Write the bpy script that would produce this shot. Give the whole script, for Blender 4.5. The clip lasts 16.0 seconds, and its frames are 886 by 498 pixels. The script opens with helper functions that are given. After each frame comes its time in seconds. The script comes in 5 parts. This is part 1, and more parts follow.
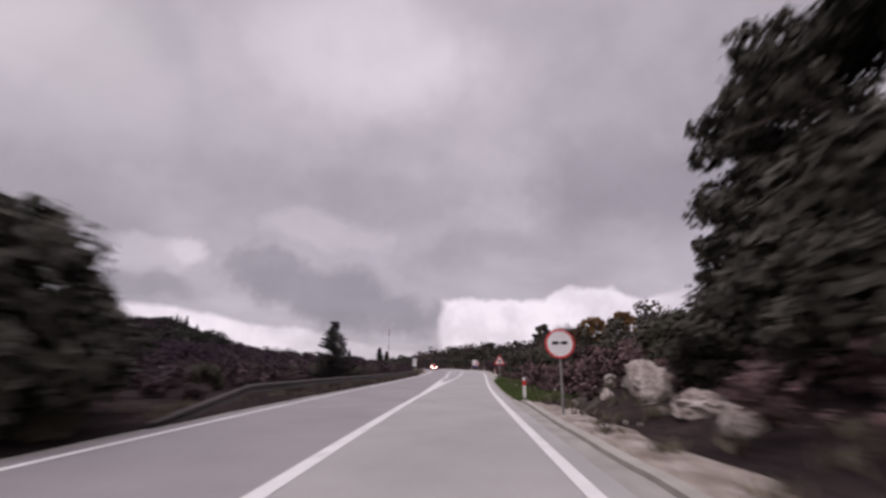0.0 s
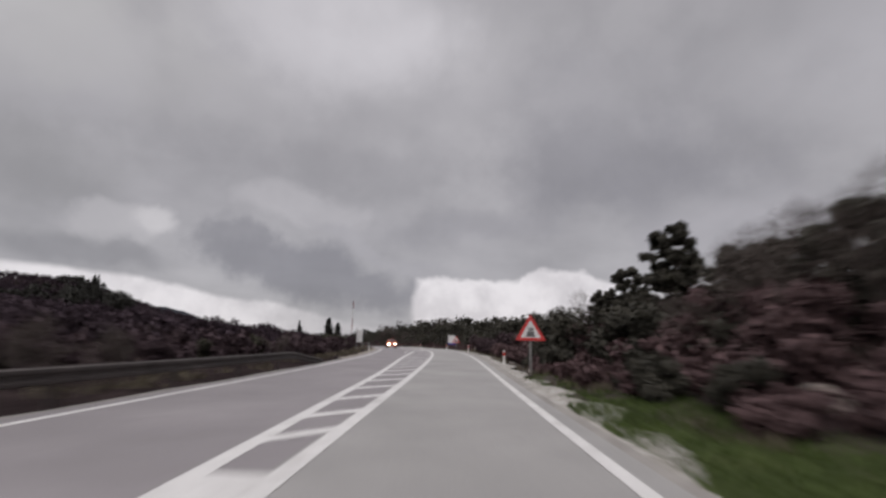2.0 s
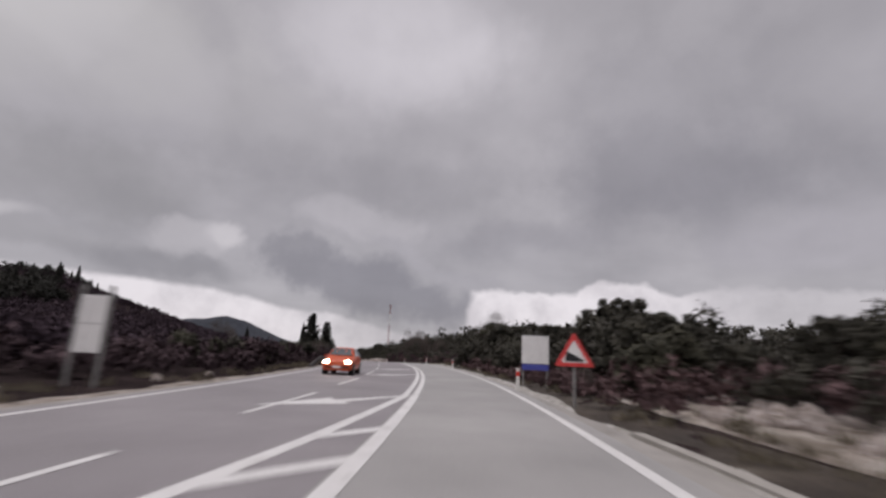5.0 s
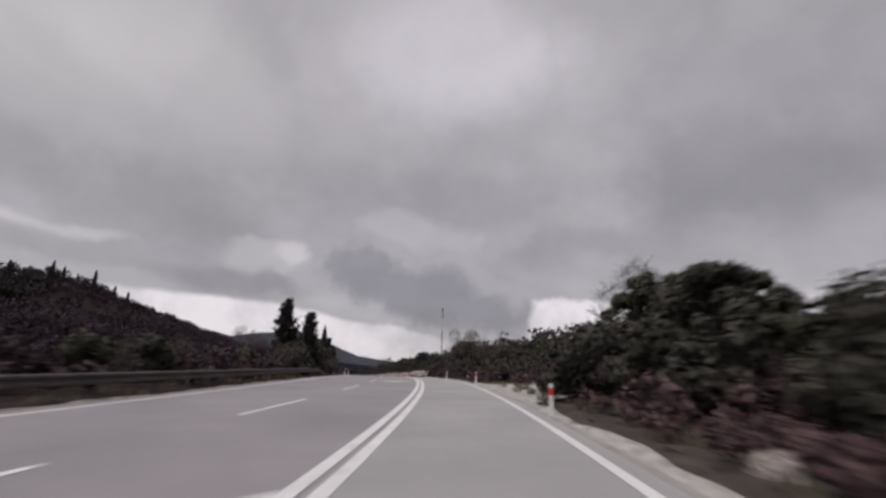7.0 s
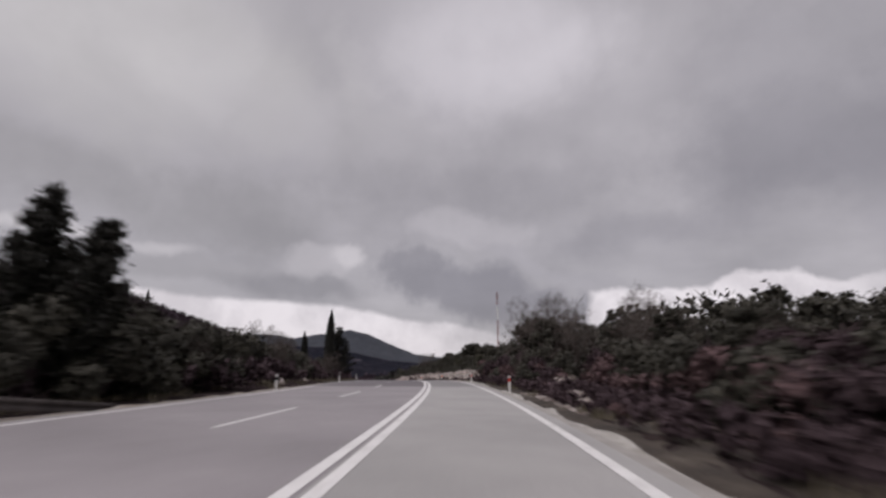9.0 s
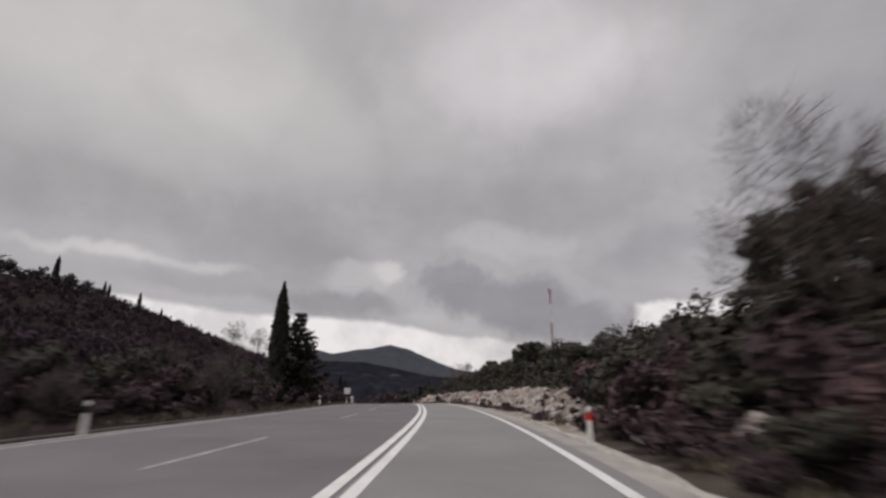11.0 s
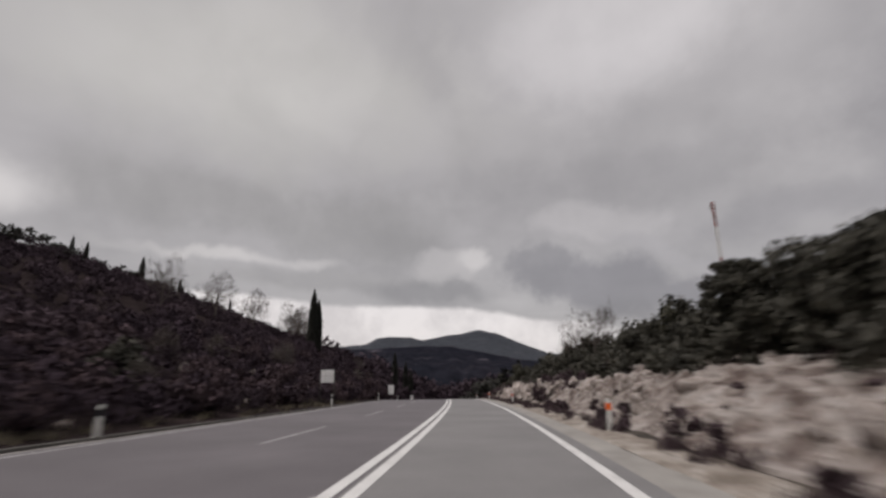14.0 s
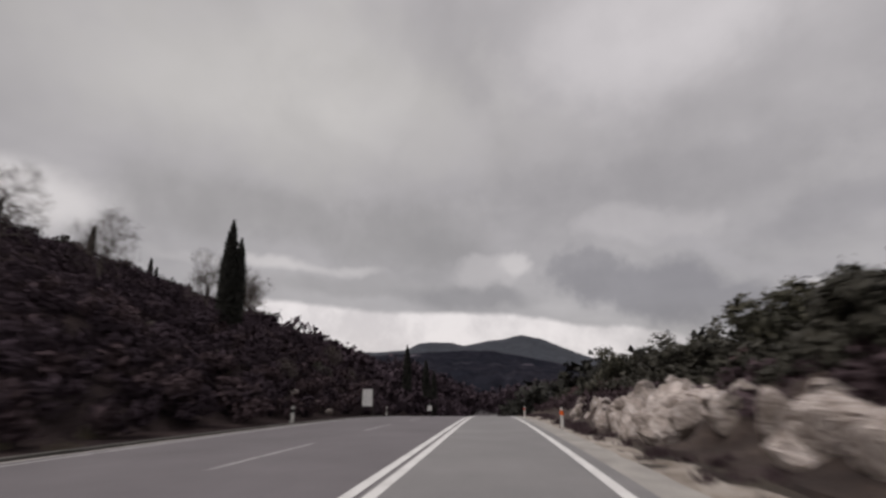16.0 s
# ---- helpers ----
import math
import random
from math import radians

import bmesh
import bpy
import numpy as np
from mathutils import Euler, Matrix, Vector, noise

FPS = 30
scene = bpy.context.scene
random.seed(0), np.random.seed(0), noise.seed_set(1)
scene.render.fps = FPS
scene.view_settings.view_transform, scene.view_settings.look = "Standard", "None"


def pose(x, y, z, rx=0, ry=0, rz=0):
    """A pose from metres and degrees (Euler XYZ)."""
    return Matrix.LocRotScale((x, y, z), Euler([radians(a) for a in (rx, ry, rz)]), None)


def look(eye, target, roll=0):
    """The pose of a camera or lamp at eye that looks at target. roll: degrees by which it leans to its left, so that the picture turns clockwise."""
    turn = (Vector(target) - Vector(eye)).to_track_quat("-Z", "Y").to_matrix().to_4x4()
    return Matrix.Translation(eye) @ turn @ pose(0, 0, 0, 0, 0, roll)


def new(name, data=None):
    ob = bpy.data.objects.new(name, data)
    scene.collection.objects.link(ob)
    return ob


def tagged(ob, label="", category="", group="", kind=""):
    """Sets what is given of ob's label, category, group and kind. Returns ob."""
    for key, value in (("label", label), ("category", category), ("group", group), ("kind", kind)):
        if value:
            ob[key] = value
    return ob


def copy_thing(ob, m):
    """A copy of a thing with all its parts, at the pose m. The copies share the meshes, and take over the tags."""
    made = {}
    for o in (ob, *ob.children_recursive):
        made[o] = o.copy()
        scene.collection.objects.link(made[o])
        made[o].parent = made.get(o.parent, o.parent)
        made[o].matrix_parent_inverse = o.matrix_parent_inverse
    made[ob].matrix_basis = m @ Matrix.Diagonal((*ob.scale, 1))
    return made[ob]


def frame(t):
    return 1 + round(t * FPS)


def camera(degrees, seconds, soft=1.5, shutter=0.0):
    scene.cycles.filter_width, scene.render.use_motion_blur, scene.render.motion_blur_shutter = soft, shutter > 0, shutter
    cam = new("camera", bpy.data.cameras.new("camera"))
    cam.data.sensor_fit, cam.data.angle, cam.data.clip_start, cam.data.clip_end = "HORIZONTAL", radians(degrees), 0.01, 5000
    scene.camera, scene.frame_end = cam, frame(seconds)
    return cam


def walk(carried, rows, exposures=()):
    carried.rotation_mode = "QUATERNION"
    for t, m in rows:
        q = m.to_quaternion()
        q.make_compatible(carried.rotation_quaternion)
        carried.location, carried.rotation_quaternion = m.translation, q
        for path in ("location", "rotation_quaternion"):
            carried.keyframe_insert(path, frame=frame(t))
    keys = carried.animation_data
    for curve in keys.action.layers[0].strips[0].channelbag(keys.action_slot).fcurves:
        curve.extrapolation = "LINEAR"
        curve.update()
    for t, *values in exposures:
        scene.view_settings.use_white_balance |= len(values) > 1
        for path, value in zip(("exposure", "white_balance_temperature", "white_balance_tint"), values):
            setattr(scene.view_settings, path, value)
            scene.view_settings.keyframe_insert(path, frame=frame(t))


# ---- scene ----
# ---------- camera ----------
cam = camera(87.0, 16.0, soft=2.7, shutter=0.65)
PATH = [
    (0.0, -1.27, -14.98, 1.32, 104.33, -0.03, 2.86),
    (0.5, -1.28, -5.54, 1.35, 103.64, 0.43, 0.18),
    (1.0, -1.34, 4.28, 1.38, 102.89, -0.86, 0.36),
    (1.5, -1.47, 13.98, 1.39, 101.91, 0.94, -0.42),
    (2.0, -1.46, 23.68, 1.42, 101.76, -1.31, -0.50),
    (2.5, -1.37, 33.28, 1.45, 102.58, -1.40, -1.36),
    (3.0, -0.91, 42.99, 1.53, 102.76, -1.75, -0.23),
    (3.5, -0.78, 52.82, 1.66, 103.41, -2.31, 0.05),
    (4.0, -0.60, 62.25, 1.80, 103.95, -1.49, 1.72),
    (4.5, -0.88, 71.51, 1.94, 102.85, -2.58, 4.32),
    (5.0, -1.17, 80.74, 2.06, 103.09, -2.47, 6.10),
    (5.5, -1.76, 89.97, 2.12, 103.34, -2.35, 7.97),
    (6.0, -2.65, 99.16, 2.16, 103.58, -2.24, 9.84),
    (6.5, -3.83, 108.33, 2.21, 103.83, -2.13, 11.70),
    (7.0, -5.32, 117.44, 2.24, 104.08, -2.02, 13.55),
    (7.5, -7.06, 126.21, 2.26, 105.31, -1.73, 15.15),
    (8.0, -9.02, 134.89, 2.28, 105.80, -1.03, 16.23),
    (8.5, -11.17, 143.40, 2.29, 104.82, -0.98, 18.56),
    (9.0, -13.61, 152.27, 2.29, 103.53, -0.37, 20.46),
    (9.5, -16.39, 160.96, 2.23, 105.33, 0.18, 21.93),
    (10.0, -19.41, 169.64, 2.09, 105.32, 0.01, 23.02),
    (10.5, -22.64, 178.26, 1.94, 105.30, -0.16, 24.14),
    (11.0, -26.05, 186.78, 1.80, 105.28, -0.33, 25.41),
    (11.5, -29.68, 195.22, 1.63, 105.27, -0.50, 26.70),
    (12.0, -33.54, 203.55, 1.38, 105.26, -0.66, 28.17),
    (12.5, -37.50, 211.79, 1.09, 102.99, -2.72, 29.87),
    (13.0, -41.64, 220.08, 0.78, 102.94, -0.43, 33.31),
    (13.5, -46.14, 228.28, 0.44, 103.26, 0.23, 33.80),
    (14.0, -50.77, 236.48, 0.05, 103.64, 0.72, 36.28),
    (14.5, -55.70, 244.66, -0.38, 104.72, 1.47, 38.15),
    (15.0, -60.44, 252.15, -0.83, 105.14, 2.02, 38.58),
    (15.5, -65.51, 259.77, -1.31, 103.60, 1.80, 40.86),
    (16.0, -70.76, 267.49, -1.79, 104.42, 0.46, 41.35),
]
EXPOSURES = [(0.0, 0.14, 6500, 27), (1.1, -0.02, 6500, 26), (1.4, -0.06, 6500, 14), (4.5, -0.06, 6500, 17),
             (7.0, -0.05, 6500, 18), (9.5, -0.05, 6500, 18), (11.5, 0.04, 6720, 13), (13.0, -0.01, 6720, 13), (16.0, -0.03, 6720, 14)]
walk(cam, [(t, pose(*p)) for t, *p in PATH], EXPOSURES)

# ---------- sky, sun ----------
def world_sky():
    w = bpy.data.worlds.new("sky")
    scene.world, w.use_nodes = w, True
    nt = w.node_tree
    nt.nodes.clear()
    N, L = nt.nodes.new, nt.links.new

    def put(sock, v):
        if isinstance(v, bpy.types.NodeSocket):
            L(v, sock)
        else:
            sock.default_value = v

    def op(kind, a, b=0.0, c=0.0, clamp=False):
        n = N("ShaderNodeMath")
        n.operation, n.use_clamp = kind, clamp
        for k, v in enumerate((a, b, c)):
            put(n.inputs[k], v)
        return n.outputs[0]

    def vop(kind, a, b):
        n = N("ShaderNodeVectorMath")
        n.operation = kind
        put(n.inputs[0], a), put(n.inputs[1], b)
        return n.outputs["Value" if kind == "DOT_PRODUCT" else "Vector"]

    def ramp(v, lo, hi, a=0.0, b=1.0):
        n = N("ShaderNodeMapRange")
        n.interpolation_type = "SMOOTHSTEP"
        for k, x in zip(range(5), (v, lo, hi, a, b)):
            put(n.inputs[k], x)
        return n.outputs[0]

    def fbm(vec, scale, detail, rough, dist=0.0):
        n = N("ShaderNodeTexNoise")
        put(n.inputs["Vector"], vec)
        n.inputs["Scale"].default_value, n.inputs["Detail"].default_value = scale, detail
        n.inputs["Roughness"].default_value, n.inputs["Distortion"].default_value = rough, dist
        return n.outputs[0]

    def mixc(f, a, b):
        n = N("ShaderNodeMix")
        n.data_type = "RGBA"
        put(n.inputs["Factor"], f), put(n.inputs["A"], a), put(n.inputs["B"], b)
        return n.outputs["Result"]

    d = N("ShaderNodeTexCoord").outputs["Generated"]
    sep = N("ShaderNodeSeparateXYZ")
    L(d, sep.inputs[0])
    x, y, z = sep.outputs
    el = op("MULTIPLY", op("ARCSINE", z), 57.2958)
    az = op("MULTIPLY", op("ARCTAN2", op("MULTIPLY", x, -1.0), y), 57.2958)
    # cloud ceiling seen in perspective
    inv = op("DIVIDE", 1.0, op("ADD", op("MAXIMUM", z, 0.0), 0.16))
    comb = N("ShaderNodeCombineXYZ")
    L(op("MULTIPLY", x, inv), comb.inputs[0]), L(op("MULTIPLY", y, inv), comb.inputs[1])
    ceil = comb.outputs[0]
    big = fbm(ceil, 0.8, 4.0, 0.5)
    fine = fbm(ceil, 2.6, 5.0, 0.5)
    puff = fbm(d, 9.0, 7.0, 0.58)
    soft = fbm(d, 3.2, 4.0, 0.5)
    shade = op("ADD", op("MULTIPLY", ramp(big, 0.32, 0.68), 0.5), op("MULTIPLY", ramp(fine, 0.28, 0.72), 0.2))
    shade = op("ADD", shade, op("MULTIPLY", ramp(soft, 0.32, 0.68), 0.3))
    # ragged, billowing edges
    curl = fbm(d, 5.0, 5.0, 0.5, 0.3)
    curl2 = fbm(vop("ADD", d, (4.3, 1.7, 2.9)), 6.5, 5.0, 0.5, 0.3)
    az_w = op("ADD", az, op("MULTIPLY", op("SUBTRACT", curl, 0.5), 13.0))
    el_w = op("ADD", el, op("MULTIPLY", op("SUBTRACT", curl2, 0.5), 5.5))
    grey = mixc(shade, (0.318, 0.316, 0.328, 1), (0.430, 0.428, 0.438, 1))

    def patch(az0, el0, ra, re, warp, tilt):
        """Elliptical cloud bank with a ragged edge, leaning with azimuth."""
        a = op("SUBTRACT", az_w, az0)
        e = op("DIVIDE", op("SUBTRACT", op("SUBTRACT", el_w, el0), op("MULTIPLY", a, tilt)), re)
        a = op("DIVIDE", a, ra)
        r = op("SQRT", op("ADD", op("MULTIPLY", a, a), op("MULTIPLY", e, e)))
        r = op("ADD", r, op("MULTIPLY", op("SUBTRACT", puff, 0.5), warp))
        return op("ADD", r, op("MULTIPLY", op("SUBTRACT", soft, 0.5), warp))

    # banks of lighter and darker cloud: azimuth, elevation, half sizes, raggedness, lean, edge from, edge to, strength, grey
    for az0, el0, ra, re, warp, tilt, lo, hi, k, col in (
            (14, 37, 19, 9.5, 1.0, 0.0, 1.35, 0.2, 0.9, (0.60, 0.596, 0.612, 1)),
            (62, 32, 30, 11, 1.0, 0.0, 1.35, 0.2, 0.85, (0.505, 0.507, 0.497, 1)),
            (38, 27, 16, 5, 1.0, 0.0, 1.4, 0.2, 0.5, (0.45, 0.448, 0.452, 1)),
            (-21, 20.5, 17, 7.0, 0.9, 0.1, 1.35, 0.25, 0.85, (0.268, 0.267, 0.285, 1)),
            (-20, 29, 15, 7, 0.9, 0.0, 1.35, 0.3, 0.5, (0.325, 0.324, 0.34, 1)),
            (-44, 27, 10, 6, 1.0, 0.0, 1.35, 0.3, 0.6, (0.42, 0.418, 0.435, 1)),
            (-32, 12.8, 11, 3.2, 0.9, 0.0, 1.25, 0.4, 0.8, (0.40, 0.396, 0.415, 1)),
            (13, 21.0, 22, 2.6, 1.0, 0.0, 1.4, 0.3, 0.55, (0.318, 0.316, 0.328, 1)),
            (-5, 14.5, 13, 2.4, 0.9, -0.05, 1.35, 0.3, 0.6, (0.305, 0.303, 0.32, 1)),
            (62, 17.5, 18, 3.6, 0.8, 0.05, 1.35, 0.3, 0.75, (0.318, 0.317, 0.32, 1)),
            (45, 16.0, 13, 4.6, 0.9, 0.0, 1.35, 0.3, 0.8, (0.305, 0.304, 0.308, 1)),
            (54, 9.4, 20, 1.6, 0.6, 0.03, 1.25, 0.4, 0.85, (0.335, 0.333, 0.34, 1)),
            (37, 7.9, 10, 1.6, 0.6, 0.04, 1.25, 0.4, 0.85, (0.272, 0.271, 0.282, 1)),
            (15.5, 8.2, 12.5, 4.2, 1.2, 0.17, 1.12, 0.65, 0.95, (0.255, 0.254, 0.272, 1)),
            (22.5, 11.2, 4.6, 3.6, 1.3, 0.0, 1.1, 0.65, 0.85, (0.262, 0.261, 0.277, 1)),
            (17.5, 16.0, 6.6, 2.4, 1.6, 0.05, 1.1, 0.5, 0.85, (0.44, 0.436, 0.448, 1)),
            (10.5, 11.9, 6.5, 1.3, 0.7, 0.5, 1.3, 0.3, 0.75, (0.385, 0.382, 0.398, 1)),
            (4.0, 9.6, 4.0, 1.2, 0.7, 0.2, 1.3, 0.3, 0.6, (0.36, 0.357, 0.373, 1)),
            (33.2, 11.4, 6.2, 2.6, 1.5, -0.05, 1.1, 0.55, 0.92, (0.465, 0.461, 0.47, 1)),
            (31.0, 12.0, 3.4, 2.0, 1.5, 0.0, 1.1, 0.5, 0.9, (0.56, 0.555, 0.56, 1)),
            (62, 11.8, 12, 0.95, 0.5, 0.03, 1.2, 0.3, 0.85, (0.545, 0.54, 0.543, 1)),
            (86, 16.6, 9, 3.4, 0.8, 0.0, 1.2, 0.3, 0.9, (0.62, 0.615, 0.618, 1))):
        grey = mixc(op("MULTIPLY", ramp(patch(az0, el0, ra, re, warp, tilt), lo, hi), k), grey, col)
    # faint billows over all of it
    low = fbm(ceil, 1.15, 4.0, 0.45, 0.2)
    tex = op("ADD", op("MULTIPLY", ramp(low, 0.34, 0.66), 0.5), op("MULTIPLY", ramp(curl, 0.34, 0.66), 0.5))
    sc = N("ShaderNodeVectorMath")
    sc.operation = "SCALE"
    L(grey, sc.inputs[0]), L(op("ADD", 1.02, op("ADD", op("MULTIPLY", op("SUBTRACT", tex, 0.5), 0.15), op("MULTIPLY", op("SUBTRACT", ramp(puff, 0.3, 0.7), 0.5), 0.07))), sc.inputs["Scale"])
    grey = sc.outputs[0]
    # clear strip under the cloud base, and one higher gap with an abrupt end
    wob = op("MULTIPLY", op("SUBTRACT", puff, 0.5), 4.0)
    gap = op("MULTIPLY", ramp(op("ADD", az, op("MULTIPLY", wob, 1.1)), 3.6, 2.2), ramp(op("ADD", az, wob), -30, -14, 0.35, 1.0))
    top = op("ADD", 8.35, op("ADD", ramp(az, -8, -13, 0.0, 0.7), ramp(az, -17, -20, 0.0, -1.0)))
    gap = op("MULTIPLY", gap, ramp(op("SUBTRACT", op("ADD", el, op("MULTIPLY", wob, 1.2)), top), 0.35, -0.5))
    base = op("ADD", 1.9, ramp(az, 6, 22, 0.0, 2.8))
    base = op("ADD", base, ramp(az, 22, 36, 0.0, 1.8))
    base = op("ADD", base, ramp(az, 40, 65, 0.0, 1.3))
    base = op("ADD", base, op("MULTIPLY", wob, 0.32))
    strip = op("MULTIPLY", ramp(op("SUBTRACT", el, base), 0.35, -0.45), ramp(op("ADD", az, wob), 9, 29, 0.35, 0.95))
    lit = mixc(ramp(puff, 0.35, 0.62), (0.62, 0.605, 0.615, 1), (0.80, 0.785, 0.79, 1))
    sky = mixc(op("MAXIMUM", gap, strip), grey, lit)
    # brighter towards the zenith, as an overcast sky is
    boost = op("ADD", 1.0, ramp(el, 40, 75, 0.0, 3.3))
    blue = N("ShaderNodeTexSky")
    blue.sky_type, blue.sun_disc = "NISHITA", False
    blue.sun_elevation, blue.sun_rotation = radians(48), radians(150)
    n = N("ShaderNodeVectorMath")
    n.operation = "SCALE"
    L(sky, n.inputs[0]), L(boost, n.inputs["Scale"])
    both = N("ShaderNodeVectorMath")
    both.operation = "MULTIPLY_ADD"
    L(blue.outputs[0], both.inputs[0])
    both.inputs[1].default_value = (0.004, 0.004, 0.004)
    L(n.outputs[0], both.inputs[2])
    bg, out = N("ShaderNodeBackground"), N("ShaderNodeOutputWorld")
    L(both.outputs[0], bg.inputs[0]), L(bg.outputs[0], out.inputs[0])


world_sky()
sun = new("sun", bpy.data.lights.new("sun", "SUN"))
sun.data.energy, sun.data.angle, sun.data.color = 1.3, radians(40), (1.0, 0.97, 0.93)
sun.matrix_world = look((0, 0, 60), (22, 38, 0))


# ---------- materials ----------
def material(name, stops, scale, rough=0.8, detail=6.0, bump=0.3, bump_scale=None, dist=0.03, spec=0.3, metal=0.0,
             vary=0.0, island=False, second=None, coords="Object"):
    """Noise-coloured surface: colour stops over a noise, a finer second noise, relief, and chance variation by piece."""
    m = bpy.data.materials.new(name)
    m.use_nodes = True
    nt = m.node_tree
    N, L = nt.nodes.new, nt.links.new
    bsdf = nt.nodes["Principled BSDF"]
    bsdf.inputs["Roughness"].default_value = rough
    bsdf.inputs["Metallic"].default_value = metal
    bsdf.inputs["Specular IOR Level"].default_value = spec
    tc = N("ShaderNodeTexCoord").outputs[coords]
    no = N("ShaderNodeTexNoise")
    L(tc, no.inputs["Vector"])
    no.inputs["Scale"].default_value, no.inputs["Detail"].default_value = scale, detail
    no.inputs["Roughness"].default_value = 0.6
    cr = N("ShaderNodeValToRGB")
    while len(cr.color_ramp.elements) < len(stops):
        cr.color_ramp.elements.new(0.5)
    for e, (p, c) in zip(cr.color_ramp.elements, stops):
        e.position, e.color = p, (*c, 1)
    L(no.outputs[0], cr.inputs[0])
    col = cr.outputs[0]
    if second:
        sc, lo, hi = second
        n2 = N("ShaderNodeTexNoise")
        L(tc, n2.inputs["Vector"])
        n2.inputs["Scale"].default_value, n2.inputs["Detail"].default_value = sc, 4.0
        mr = N("ShaderNodeMapRange")
        L(n2.outputs[0], mr.inputs[0])
        for k, v in zip((1, 2, 3, 4), (0.3, 0.7, lo, hi)):
            mr.inputs[k].default_value = v
        sca = N("ShaderNodeVectorMath")
        sca.operation = "SCALE"
        L(col, sca.inputs[0]), L(mr.outputs[0], sca.inputs["Scale"])
        col = sca.outputs[0]
    if vary:
        src = N("ShaderNodeNewGeometry").outputs["Random Per Island"] if island else N("ShaderNodeObjectInfo").outputs["Random"]
        mr = N("ShaderNodeMapRange")
        L(src, mr.inputs[0])
        mr.inputs[3].default_value, mr.inputs[4].default_value = 1 - vary, 1 + vary
        sca = N("ShaderNodeVectorMath")
        sca.operation = "SCALE"
        L(col, sca.inputs[0]), L(mr.outputs[0], sca.inputs["Scale"])
        col = sca.outputs[0]
    L(col, bsdf.inputs["Base Color"])
    if bump:
        nb = N("ShaderNodeTexNoise")
        L(tc, nb.inputs["Vector"])
        nb.inputs["Scale"].default_value, nb.inputs["Detail"].default_value = bump_scale or scale * 4, 5.0
        bu = N("ShaderNodeBump")
        bu.inputs["Strength"].default_value, bu.inputs["Distance"].default_value = bump, dist
        L(nb.outputs[0], bu.inputs["Height"]), L(bu.outputs[0], bsdf.inputs["Normal"])
    return m


def glow(name, colour, power):
    m = bpy.data.materials.new(name)
    m.use_nodes = True
    b = m.node_tree.nodes["Principled BSDF"]
    b.inputs["Base Color"].default_value = (*colour, 1)
    b.inputs["Emission Color"].default_value = (*colour, 1)
    b.inputs["Emission Strength"].default_value = power
    return m


M_ASPHALT = material("asphalt", [(0.3, (0.2435, 0.2376, 0.2296)), (0.55, (0.2911, 0.2827, 0.2731)), (0.75, (0.3326, 0.3231, 0.312))], 0.35, 0.62,
                     bump=0.25, bump_scale=90, dist=0.006, second=(40.0, 0.9, 1.1))
M_ASPHALT2 = material("darker_asphalt", [(0.3, (0.1486, 0.1435, 0.1425)), (0.55, (0.1792, 0.172, 0.1704)), (0.75, (0.2098, 0.2014, 0.1993))], 0.35, 0.62,
                      bump=0.25, bump_scale=90, dist=0.006, second=(40.0, 0.9, 1.1))
# Opposite lane: asphalt darkened and purpled to imitate lens falloff at the left.
M_ASPHALT3 = material("opposite_lane_falloff_asphalt", [(0.3, (0.1898, 0.1761, 0.1797)), (0.55, (0.2302, 0.2131, 0.2179)), (0.75, (0.2719, 0.2524, 0.2561))], 0.3, 0.66,
                      bump=0.25, bump_scale=90, dist=0.006, second=(40.0, 0.88, 1.12))
M_ASPHALT4 = material("dark_lane_falloff_asphalt", [(0.3, (0.1004, 0.09108, 0.09579)), (0.55, (0.1246, 0.1132, 0.119)), (0.75, (0.1516, 0.138, 0.1442))], 0.3, 0.75,
                      bump=0.25, bump_scale=90, dist=0.006, second=(40.0, 0.88, 1.12))
M_WORN = material("worn_road_paint", [(0.3, (0.17, 0.16, 0.162)), (0.5, (0.30, 0.288, 0.288)), (0.7, (0.42, 0.405, 0.405))], 3.0, 0.7,
                  bump=0.15, bump_scale=80, dist=0.004, second=(18.0, 0.8, 1.1))
M_SAND = material("sandy_apron", [(0.3, (0.10, 0.078, 0.06)), (0.46, (0.22, 0.185, 0.155)), (0.6, (0.33, 0.295, 0.26)), (0.75, (0.42, 0.385, 0.35))], 1.6, 0.9,
                  bump=0.8, bump_scale=14, dist=0.05, second=(9.0, 0.72, 1.2))
M_SHOULDER = material("worn_shoulder", [(0.3, (0.20, 0.185, 0.17)), (0.5, (0.27, 0.255, 0.235)), (0.7, (0.33, 0.31, 0.285))], 1.2, 0.8,
                      bump=0.4, bump_scale=60, dist=0.01, second=(30.0, 0.85, 1.12))
M_LINE = material("road_paint", [(0.25, (0.40, 0.39, 0.375)), (0.42, (0.57, 0.56, 0.545)), (0.7, (0.66, 0.65, 0.635))], 2.2, 0.6,
                  bump=0.15, bump_scale=80, dist=0.004, second=(25.0, 0.9, 1.06))
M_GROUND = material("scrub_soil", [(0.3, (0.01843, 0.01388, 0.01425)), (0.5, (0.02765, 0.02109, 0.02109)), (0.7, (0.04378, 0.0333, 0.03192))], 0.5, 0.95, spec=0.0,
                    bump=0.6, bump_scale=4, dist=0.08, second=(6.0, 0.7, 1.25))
M_GRASS = material("grass_turf", [(0.3, (0.034, 0.045, 0.013)), (0.55, (0.055, 0.075, 0.019)), (0.78, (0.095, 0.09, 0.038))], 1.3, 0.9,
                   bump=0.7, bump_scale=20, dist=0.04, second=(14.0, 0.75, 1.25))
